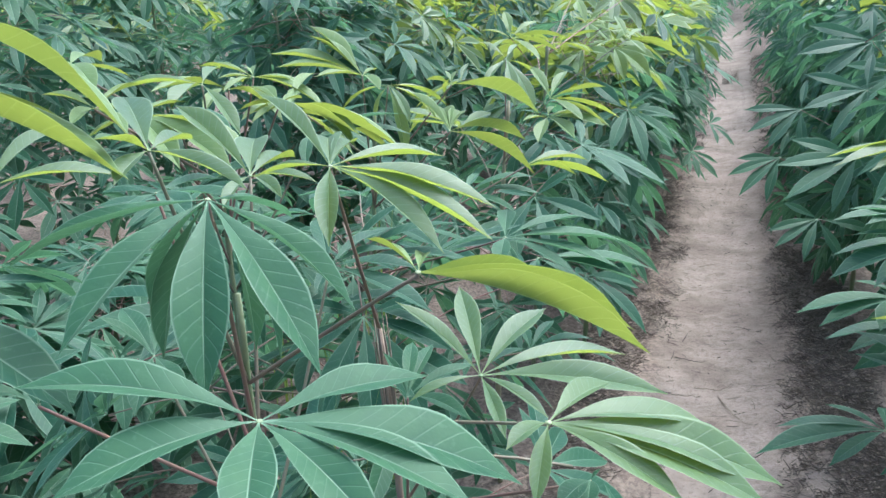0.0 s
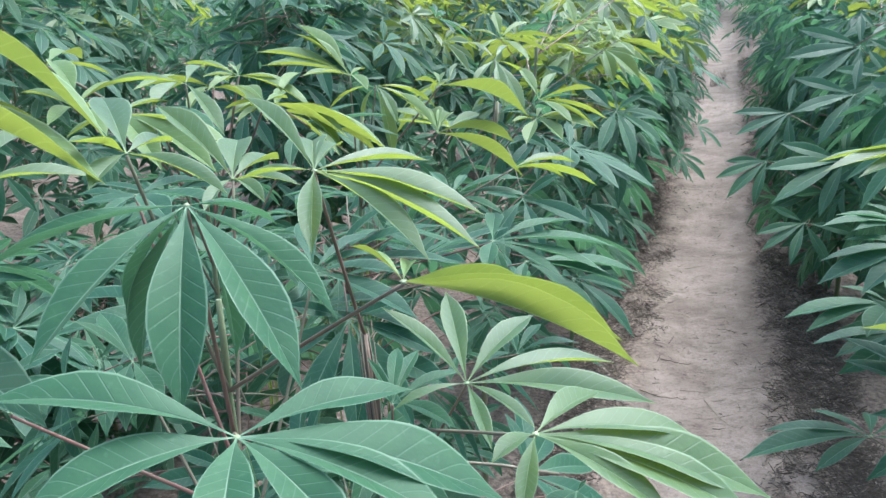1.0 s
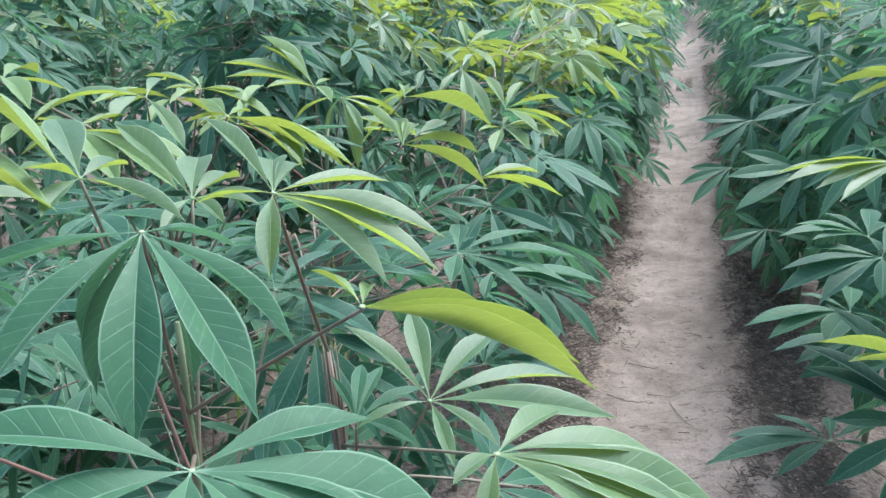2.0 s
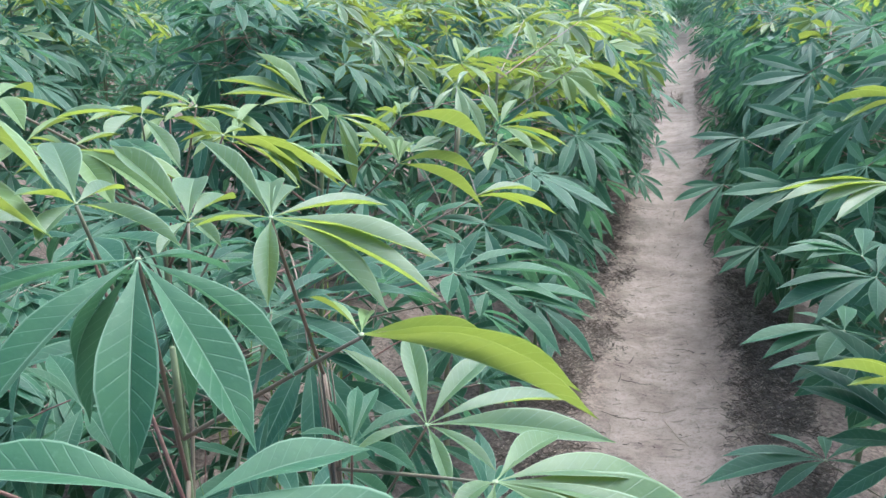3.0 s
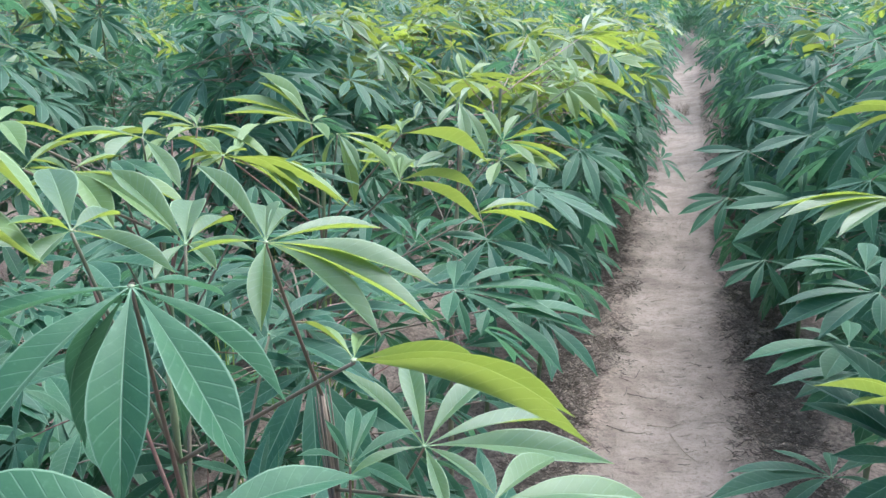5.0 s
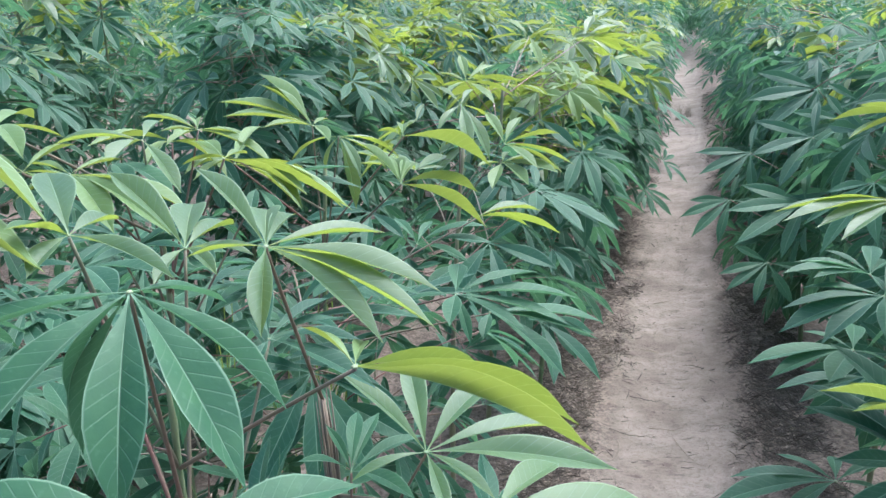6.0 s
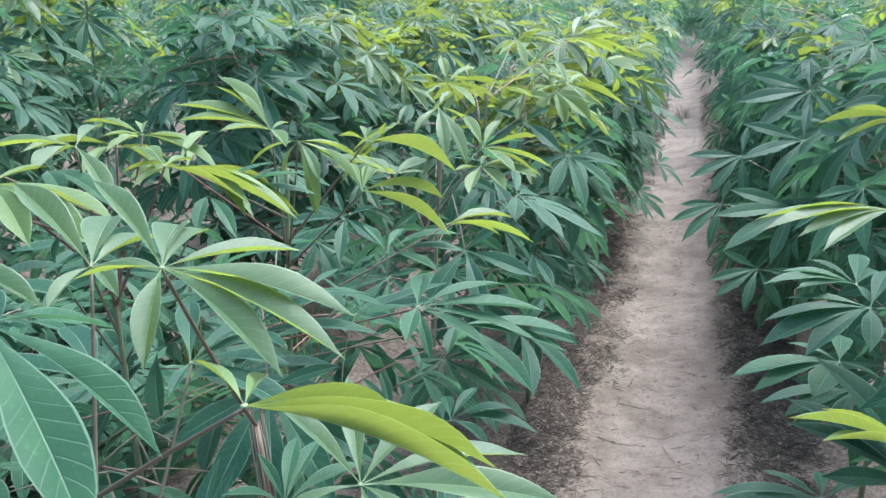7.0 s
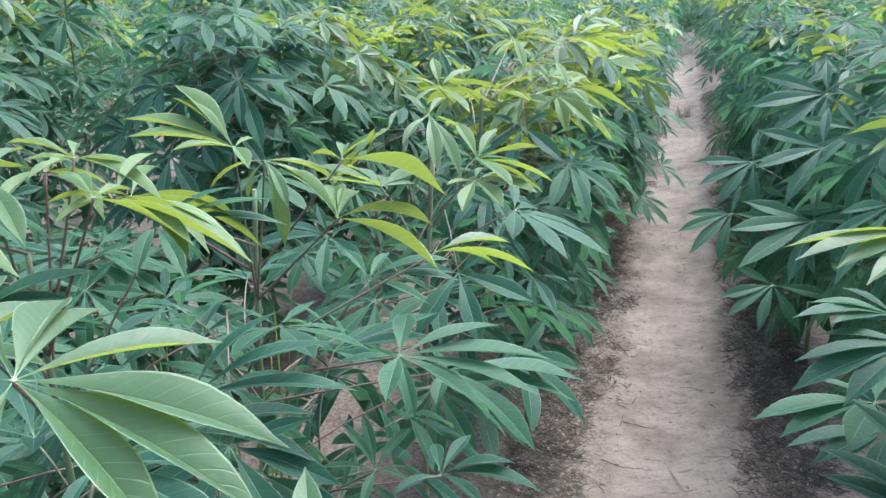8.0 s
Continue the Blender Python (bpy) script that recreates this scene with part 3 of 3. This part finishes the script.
leaf(middle, (-2.943, 3.704, 1.024), ((-157, -18, 0.206), (-72, -42, 0.164), (-22, -34, 0.23), (6, -21, 0.246), (29, -5, 0.215), (82, 12, 0.155), (170, 0, 0.188)), 0, 20, 0.06, 0.22)
leaf(middle, (-2.924, 3.944, 1.167), ((-157, -18, 0.215), (-75, -43, 0.172), (-22, -35, 0.238), (6, -21, 0.256), (28, -5, 0.226), (79, 13, 0.162), (170, 1, 0.191)), 0, 20, 0.06, 0.22)
leaf(middle, (-2.863, 4.225, 1.209), ((-157, -18, 0.227), (-77, -44, 0.18), (-22, -36, 0.246), (7, -21, 0.269), (28, -4, 0.241), (75, 14, 0.171), (170, 2, 0.194)), 0, 20, 0.06, 0.22)
leaf(middle, (-2.714, 4.061, 1.040), ((-157, -18, 0.22), (-77, -43, 0.173), (-23, -36, 0.238), (6, -21, 0.26), (28, -5, 0.234), (76, 12, 0.166), (170, 1, 0.188)), 0, 20, 0.06, 0.22)
leaf(fourth, (-0.462, 2.300, 1.245), ((135, 35, 0.122), (78, 27, 0.118), (28, 8, 0.147, -18), (4, -15, 0.18, -18), (-11, -21, 0.169, -18), (-37, -18, 0.13)), 2, 30, 0.06, 0.29)
leaf(fourth, (-0.333, 2.292, 0.982), ((165, 55, 0.105), (40, 58, 0.089), (5, -5, 0.088), (-56, -17, 0.14), (-123, -26, 0.1), (-80, -21, 0.1)), 0, 25, 0.084, 0.22, 0)
leaf(fourth, (-0.459, 2.569, 1.022), ((35, -7, 0.18), (4, -14, 0.143), (-2, -24, 0.18), (-86, -12, 0.112), (120, -6, 0.112)), 0, 25, 0.098, 0.22, 0)
leaf(fourth, (-0.583, 2.329, 1.334), ((164, 26, 0.096), (-34, -49, 0.168), (-65, -40, 0.157), (-109, -27, 0.113), (36, -33, 0.114), (83, 14, 0.105)), 1, 32, 0.08, 0.24)
leaf(fifth, (-0.651, 2.637, 1.355), ((118, 38, 0.113), (57, 18, 0.122), (24, -1, 0.16, -18), (-2, -15, 0.153, -18), (-33, -24, 0.133), (179, 13, 0.096), (-119, -19, 0.096)), 2, 28, 0.06, 0.28)
leaf(fifth, (-0.375, 3.087, 1.305), ((123, 34, 0.122), (64, 12, 0.115), (20, -11, 0.158, -18), (6, -20, 0.221, -18), (-17, -28, 0.162, -18), (-47, -19, 0.115), (-159, -12, 0.099)), 2, 28, 0.06, 0.27)
leaf(fifth, (-0.414, 3.462, 1.427), ((11, -15, 0.238), (27, -2, 0.219), (41, 11, 0.187), (84, 28, 0.161), (-22, -28, 0.137), (-139, -19, 0.112)), 1, 28, 0.06, 0.26)
leaf(fifth, (-0.585, 3.252, 1.444), ((-161, -6, 0.162), (156, 24, 0.138), (31, 6, 0.151), (5, -12, 0.175), (-57, -41, 0.149), (-122, -29, 0.128)), 2, 28, 0.06, 0.26)
leaf(across, (0.418, 1.750, 0.823), ((143, 38, 0.266), (156, 21, 0.248), (155, 15, 0.155), (159, 13, 0.22)), 0, 24, 0.098, 0.24, 0)


def splinters(owner, count, seed):
    """Dark split fibres along the broken top of a dry stem."""
    rng = random.Random(seed)
    base, line = owner
    top = line[-1]
    for k in range(count):
        a = 6.28 * k / count + rng.uniform(-.3, .3)
        out = Vector((math.cos(a), math.sin(a), 0))
        foot = line[-5] + out * 0.0042
        tip = top + out * rng.uniform(0.004, 0.012) + Vector((0, 0, rng.uniform(-0.01, 0.035)))
        bm = bmesh.new()
        tube(bm, bend(foot, (foot + tip) / 2 + out * 0.004, tip, 6), [0.0014, 0.0016, 0.0015, 0.0014, 0.0012, 0.0009, 0.0004], 5)
        part("splinter", bm, TWIG if k % 3 else DRY_STEM, base)


splinters(second, 7, 12)

# low leaves that fill these plants out
near_plant(0, 0, 1.05, 21, 32, 0.18, front, lambda p: p.z < 0.92 and p.y > 0.72, 0.0)
near_plant(0, 0, 1.0, 22, 28, 0.25, second, lambda p: p.z < 1.0 and p.y > 0.85, 0.0)
near_plant(0, 0, 1.10, 27, 32, 0.25, side, lambda p: p.z < 1.05 and p.y > 1.1, 0.0)
near_plant(0, 0, 1.15, 23, 38, 0.22, third, lambda p: p.z < 1.15 and p.x < -0.31 and (p.z > 0.6 or p.x < -0.55), 0.0)
near_plant(0, 0, 1.25, 24, 34, 0.22, fourth, lambda p: p.z < 1.22 and p.x < -0.32 and (p.z > 0.6 or p.x < -0.5), 0.3)
near_plant(0, 0, 1.38, 25, 36, 0.22, fifth, lambda p: p.z < 1.30 and p.x < -0.36 and (p.z > 0.45 or p.x < -0.45))
near_plant(0, 0, 1.25, 26, 30, 0.16, across, lambda p: p.y > 1.6 and p.x > 0.42 and (p.z > 0.6 or p.x > 0.52), 0.0, 10.0)
near_plant(0, 0, 1.76, 31, 70, 0.2, inner, lambda p: True, 0.25, 6.0)
near_plant(0, 0, 1.78, 32, 70, 0.2, middle, lambda p: True, 0.25, 6.0)
near_plant(0, 0, 1.30, 28, 48, 0.2, over, lambda p: p.x > 0.40 and (p.z > 0.6 or p.x > 0.5), 0.0, 24.0)
near_plant(0, 0, 1.34, 29, 60, 0.2, beyond, lambda p: p.x > 0.34 and (p.z > 0.5 or p.x > 0.45), 0.03, 24.0)

# the rows on both sides, close enough to tell the leaves apart
seed = 100
rng = random.Random(11)
for row in (-3, -2, -1, 0, 1):
    x = (row + 0.5) * ROW
    y = 1.25 + rng.uniform(0, 0.3)
    while y < 7.2:
        seed += 1
        px, py = x + rng.uniform(-.09, .09), y + rng.uniform(-.1, .1)
        taken = (row == -1 and y < 3.3) or (row == 0 and y < 3.6) or (row == 1 and y < 2.6) or (row == -2 and y < 2.8) or (row == -3 and 3.2 < y < 4.5)
        if not taken and not (row < -1 and px < -1.3 * py - 0.4):
            open_verge = (lambda p: p.x > 0.38 and (p.z > 0.6 or p.x > 0.52)) if row == 0 and y < 3.3 else (lambda p: p.x > 0.29) if row == 0 else (lambda p: p.x < -0.34) if row == -1 and y < 4.8 else (lambda p: True)
            near_plant(px, py, rng.uniform(1.22, 1.45) + (0.0, 0.0, 0.12, 0.45)[max(0, -row)], seed, (46 if y < 3.3 else 84) if row == 0 else 54 if row == -1 else 78 if row == -2 else 66 if row == -3 else 44, low=0.10 if row == 0 else 0.22, keep=open_verge, youth=0.65 if row == -1 else 0.03 if row >= 0 else 0.6 if row == -2 and y > 3.6 else 0.0, droop=24.0 if row == 0 else 6.0)
        elif row == -2 and y < 2.8 and px > -1.3 * py - 0.4:
            near_plant(px, py, rng.uniform(0.78, 0.92), seed, 70, youth=0.0)
        y += rng.uniform(0.45, 0.62) if row in (-2, -1, 0) else rng.uniform(0.6, 0.8)


# ---- plants farther off: stem and crown ----
def crown_mesh(rng, height):
    verts, faces, uvs = [], [], []
    tones = []
    for tone, k, m in leaf_spots(rng, height - 0.12, 0.22, 36, 0.35):
        v, f, u = FAR_STORES[tone][rng.randrange(8)]
        start = len(verts)
        verts.extend((m @ Vector(p))[:] for p in v)
        faces.extend(tuple(i + start for i in q) for q in f)
        uvs.extend(u)
        tones.extend([tone] * len(f))
    data = sheet("crown", verts, faces, MATURE, uvs)
    data.materials.append(FRESH)
    data.materials.append(YOUNG)
    data.polygons.foreach_set("material_index", np.array(tones, dtype=np.int32))
    return data


def far_stem(height):
    bm = bmesh.new()
    tube(bm, bend(Vector((0, 0, -0.03)), Vector((0.03, -0.02, height * 0.5)), Vector((0.0, 0.0, height - 0.2)), 6), [0.009, 0.0085, 0.008, 0.0075, 0.007, 0.006, 0.005], 6)
    data = bpy.data.meshes.new("stem")
    bm.to_mesh(data)
    bm.free()
    data.materials.append(STEM)
    return data


far_rng = random.Random(77)
FAR_HEIGHTS = (1.32, 1.40, 1.47, 1.55, 1.62, 1.44)
FAR = [(crown_mesh(far_rng, h), far_stem(h)) for h in FAR_HEIGHTS]
rest = []
for row in range(-11, 6):
    x = (row + 0.5) * ROW
    y = -7.0 + far_rng.uniform(0, 0.5)
    stop = 34 if row in (-2, -1, 0, 1) else 21
    while y < stop:
        px, py = x + far_rng.uniform(-.1, .1), y + far_rng.uniform(-.1, .1)
        if row in (-1, 0) and y > 19:
            px *= 0.5
        done = -3 <= row <= 1 and (2.6 if row == 1 else 1.2 if row < -1 else 0) < y < 7.2 and not (row < -1 and px < -1.3 * py - 0.4)
        behind = py < 0.0 and px > -7.5
        # the -5 < px < -1 block is unseen, added to cut light from the left
        inside = behind or (-5 < px < -1 and 0 <= py < 1.5) or (px > -1.5 * py - 2.6 and px < 0.5 * py + 4.4 and (abs(row + 0.5) > 1 or y > 7))
        kind, spin = far_rng.randrange(6), far_rng.uniform(0, 6.28)
        if inside and not done and px * px + (py - 0.5) ** 2 > 0.6:
            if behind or py > 12 or px > 3.4 or px < -8:
                rest.append((kind, Matrix.Translation((px, py, ground_height(px, py))) @ Matrix.Rotation(spin, 4, "Z")))
            else:
                base = new("cassava_plant")
                base.location = (px, py, ground_height(px, py))
                base.rotation_euler = (far_rng.uniform(-.06, .06), far_rng.uniform(-.06, .06), spin)
                tagged(base, LABELS[far_rng.choice((1, 1, 2))], "plant", "cassava plants in rows", "thing")
                for name, data in zip(("crown", "stem"), FAR[kind]):
                    new(name, data).parent = base
        y += far_rng.uniform(0.62, 0.88)


def join_rest():
    """The distant rows and those out of sight behind, as one sheet of leaves."""
    verts, faces, tones, count = [], [], [], 0
    uvs = []
    for kind, m in rest:
        data = FAR[kind][0]
        co = np.empty(len(data.vertices) * 3, dtype=np.float32)
        data.vertices.foreach_get("co", co)
        turn = np.array(m.to_3x3(), dtype=np.float32)
        co = co.reshape(-1, 3) @ turn.T + np.array(m.translation, dtype=np.float32)
        loops = np.empty(len(data.loops), dtype=np.int32)
        data.loops.foreach_get("vertex_index", loops)
        tone = np.empty(len(data.polygons), dtype=np.int32)
        data.polygons.foreach_get("material_index", tone)
        uv = np.empty(len(data.loops) * 2, dtype=np.float32)
        data.uv_layers[0].data.foreach_get("uv", uv)
        verts.append(co), faces.append(loops + count), tones.append(tone), uvs.append(uv)
        count += len(co)
    verts, loops = np.concatenate(verts), np.concatenate(faces)
    data = bpy.data.meshes.new("distant_rows")
    data.vertices.add(len(verts)), data.loops.add(len(loops)), data.polygons.add(len(loops) // 4)
    data.vertices.foreach_set("co", verts.ravel())
    data.loops.foreach_set("vertex_index", loops)
    data.polygons.foreach_set("loop_start", np.arange(0, len(loops), 4, dtype=np.int32))
    data.polygons.foreach_set("material_index", np.concatenate(tones))
    layer = data.uv_layers.new(name="UVMap")
    layer.data.foreach_set("uv", np.concatenate(uvs))
    for m in BLADES:
        data.materials.append(m)
    data.update(calc_edges=True)
    data.shade_smooth()
    tagged(new("distant_rows", data), "distant rows of dense green cassava foliage", "crop", kind="stuff")


join_rest()


# ---- litter beside the path ----
def litter(name, label, count, mat, seed, make, spread):
    rng = random.Random(seed)
    verts, faces = [], []
    for _ in range(count):
        x, y = spread(rng)
        make(rng, x, y, ground_height(x, y), verts, faces)
    ob = new(name, sheet(name, verts, faces, mat))
    tagged(ob, label, "litter", kind="stuff")


def twig(rng, x, y, z, verts, faces):
    head, length, r = rng.uniform(0, 6.28), 0.008 + 0.040 * rng.random() ** 2.5, rng.uniform(0.0006, 0.0017)
    d, n = Vector((math.cos(head), math.sin(head), rng.uniform(-.1, .75))), Vector((-math.sin(head), math.cos(head), 0))
    p, start = Vector((x, y, z + 0.004)), len(verts)
    kink = rng.uniform(-.25, .25)
    for s, rr in ((0, r), (0.5, r), (1, r * 0.5)):
        c = p + d * (length * s) + n * (kink * length * (s - s * s) * 2)
        verts.extend([(c + n * rr)[:], (c - n * rr)[:], (c + Vector((0, 0, rr * 1.8)))[:]])
    for i in (0, 3):
        a = start + i
        faces.extend([(a, a + 2, a + 5, a + 3), (a + 2, a + 1, a + 4, a + 5), (a + 1, a, a + 3, a + 4)])


def flake(rng, x, y, z, verts, faces):
    head, length, w = rng.uniform(0, 6.28), 0.004 + 0.018 * rng.random() ** 2.5, rng.uniform(0.15, 0.35)
    d, n = Vector((math.cos(head), math.sin(head), 0)), Vector((-math.sin(head), math.cos(head), rng.uniform(-.5, .5)))
    p, start, up = Vector((x, y, z + 0.003)), len(verts), rng.uniform(0, 0.5)
    for s, ww in ((0, 0.05), (0.35, 0.5), (0.7, 0.4), (1, 0.02)):
        c = p + d * (length * s) + Vector((0, 0, length * up * s * (1.4 - s)))
        verts.extend([(c + n * (ww * w * length))[:], (c + Vector((0, 0, -0.15 * ww * length)))[:], (c - n * (ww * w * length))[:]])
    for i in (0, 3, 6):
        a = start + i
        faces.extend([(a, a + 1, a + 4, a + 3), (a + 1, a + 2, a + 5, a + 4)])


def verge(rng):
    """Beside the path, in clumps with bare sand between them."""
    while True:
        side = rng.choice((-1, 1))
        y = 1.6 + 11 * rng.random() ** 1.8
        out = 0.17 + 0.36 * rng.random() ** 0.9 if side < 0 else 0.24 + 0.30 * rng.random() ** 0.9
        x = side * (out + 0.02 * rng.gauss(0, 1))
        clump = noise.noise(Vector((x * 7, y * 5, 2))) + 0.6 * noise.noise(Vector((x * 19, y * 15, 4)))
        if clump > rng.uniform(-0.45, 0.15) - 0.5 * min(1.0, max(0.0, (out - 0.26) / 0.12)) + 0.25:
            return x, y


def under_rows(rng):
    return rng.uniform(-3.2, -0.4), 0.8 + 4.0 * rng.random()


def on_path(rng):
    return rng.uniform(-0.2, 0.2), 2.2 + 8 * rng.random() ** 1.4


litter("dry_twigs", "dry brown twigs and weed stems along the path edges", 60000, TWIG, 1, twig, verge)
litter("dead_leaves", "dry curled brown leaf scraps beside the sandy path", 15000, DRY_LEAF, 2, flake, verge)
litter("fallen_leaves", "dry grey-brown fallen leaves under the crop rows", 6000, DRY_LEAF, 3, flake, under_rows)
litter("path_twigs", "few small twigs lying on the trodden sand", 260, TWIG, 4, twig, on_path)


def weed_tuft(x, y, height, count, label, seed):
    """A dry weed: many thin bent stems from one foot."""
    rng = random.Random(seed)
    z = ground_height(x, y)
    base = new("weed")
    base.location = (x, y, z)
    tagged(base, label, "weed", kind="thing")
    bm = bmesh.new()
    for _ in range(count):
        head, reach, tall = rng.uniform(0, 6.28), rng.uniform(0.02, 0.09), height * rng.uniform(0.4, 1.0)
        foot = Vector((rng.gauss(0, 0.03), rng.gauss(0, 0.03), -0.005))
        tip = foot + Vector((math.cos(head) * reach, math.sin(head) * reach, tall))
        tube(bm, bend(foot, foot + Vector((0, 0, tall * 0.7)), tip, 5), [0.0022, 0.002, 0.0018, 0.0015, 0.0012, 0.0008], 4)
    tagged(part("dry_stem", bm, TWIG, base), kind="stuff")
    bm = bmesh.new()
    for _ in range(count * 2):
        head, up = rng.uniform(0, 6.28), height * rng.uniform(0.15, 0.9)
        p = Vector((rng.gauss(0, 0.035), rng.gauss(0, 0.035), up))
        d, n = Vector((math.cos(head), math.sin(head), rng.uniform(-.6, .4))) * 0.035, Vector((-math.sin(head), math.cos(head), 0)) * 0.006
        bm.faces.new([bm.verts.new(q) for q in (p, p + d * 0.5 + n, p + d, p + d * 0.5 - n)])
    tagged(part("dry_leaf", bm, DRY_LEAF, base), kind="stuff")


weed_tuft(-0.03, 10.6, 0.22, 26, "small dry brown weed clump standing on the path", 3)
weed_tuft(0.05, 10.75, 0.17, 18, "small dry brown weed clump standing on the path", 4)


def fallen_stick(x, y, head, length, curl, seed):
    rng = random.Random(seed)
    bm = bmesh.new()
    pts = []
    for i in range(13):
        s = i / 12
        a = radians(head + curl * s)
        step = Vector((math.cos(a), math.sin(a), 0)) * (length / 12)
        p = (pts[-1] + step) if pts else Vector((x, y, 0))
        p.z = ground_height(p.x, p.y) + 0.004 + 0.02 * s * rng.uniform(0.5, 1)
        pts.append(p)
    tube(bm, pts, [0.0021 - 0.0012 * i / 12 for i in range(13)], 6)
    ob = part("stick", bm, TWIG)
    tagged(ob, "thin bent dry stick lying beside the path", "stick", "sticks on the path", "thing")


for place in ((-0.06, 3.17, -30, 0.14, 60, 0), (-0.17, 3.05, -70, 0.20, -60, 1), (0.03, 3.10, -75, 0.22, 20, 2), (-0.21, 3.12, -20, 0.18, 10, 3),
              (0.14, 3.67, 150, 0.09, 20, 4), (-0.10, 4.44, 0, 0.10, 20, 5), (-0.05, 3.85, 175, 0.08, 15, 6), (-0.15, 3.42, -35, 0.13, 25, 7)):
    fallen_stick(*place)


def grass_tuft(x, y, z, count, seed):
    """Thin upright grass among the plants."""
    rng = random.Random(seed)
    base = new("grass_tuft")
    base.location = (x, y, ground_height(x, y))
    tagged(base, "thin green grass stems growing between cassava plants", "grass", kind="thing")
    for _ in range(count):
        head, tall = rng.uniform(0, 6.28), (z - base.location.z) * rng.uniform(0.75, 1.05)
        foot = Vector((rng.gauss(0, 0.02), rng.gauss(0, 0.02), -0.01))
        tip = foot + Vector((math.cos(head), math.sin(head), 0)) * rng.uniform(0.03, 0.10) + Vector((0, 0, tall))
        n = Vector((-math.sin(head), math.cos(head), 0)) * rng.uniform(0.002, 0.0045)
        line = bend(foot, foot + Vector((0, 0, tall * 0.7)), tip, 8)
        verts, faces, uvs = [], [], []
        for i, p in enumerate(line):
            w = 1 - (i / 8) ** 2
            verts.extend([(p - n * w)[:], (p + Vector((0, 0, -0.001)))[:], (p + n * w)[:]])
            uvs.extend([(0.15, i / 8), (0.5, i / 8), (0.85, i / 8)])
        for i in range(8):
            a = 3 * i
            faces.extend([(a, a + 1, a + 4, a + 3), (a + 1, a + 2, a + 5, a + 4)])
        ob = new("grass_blade", sheet("grass_blade", verts, faces, FRESH, uvs))
        ob.parent = base


grass_tuft(-0.78, 1.91, 1.15, 9, 1)
grass_tuft(-0.82, 1.83, 1.13, 6, 2)
grass_tuft(-0.50, 1.09, 1.17, 5, 3)
grass_tuft(-1.09, 1.94, 1.11, 7, 4)
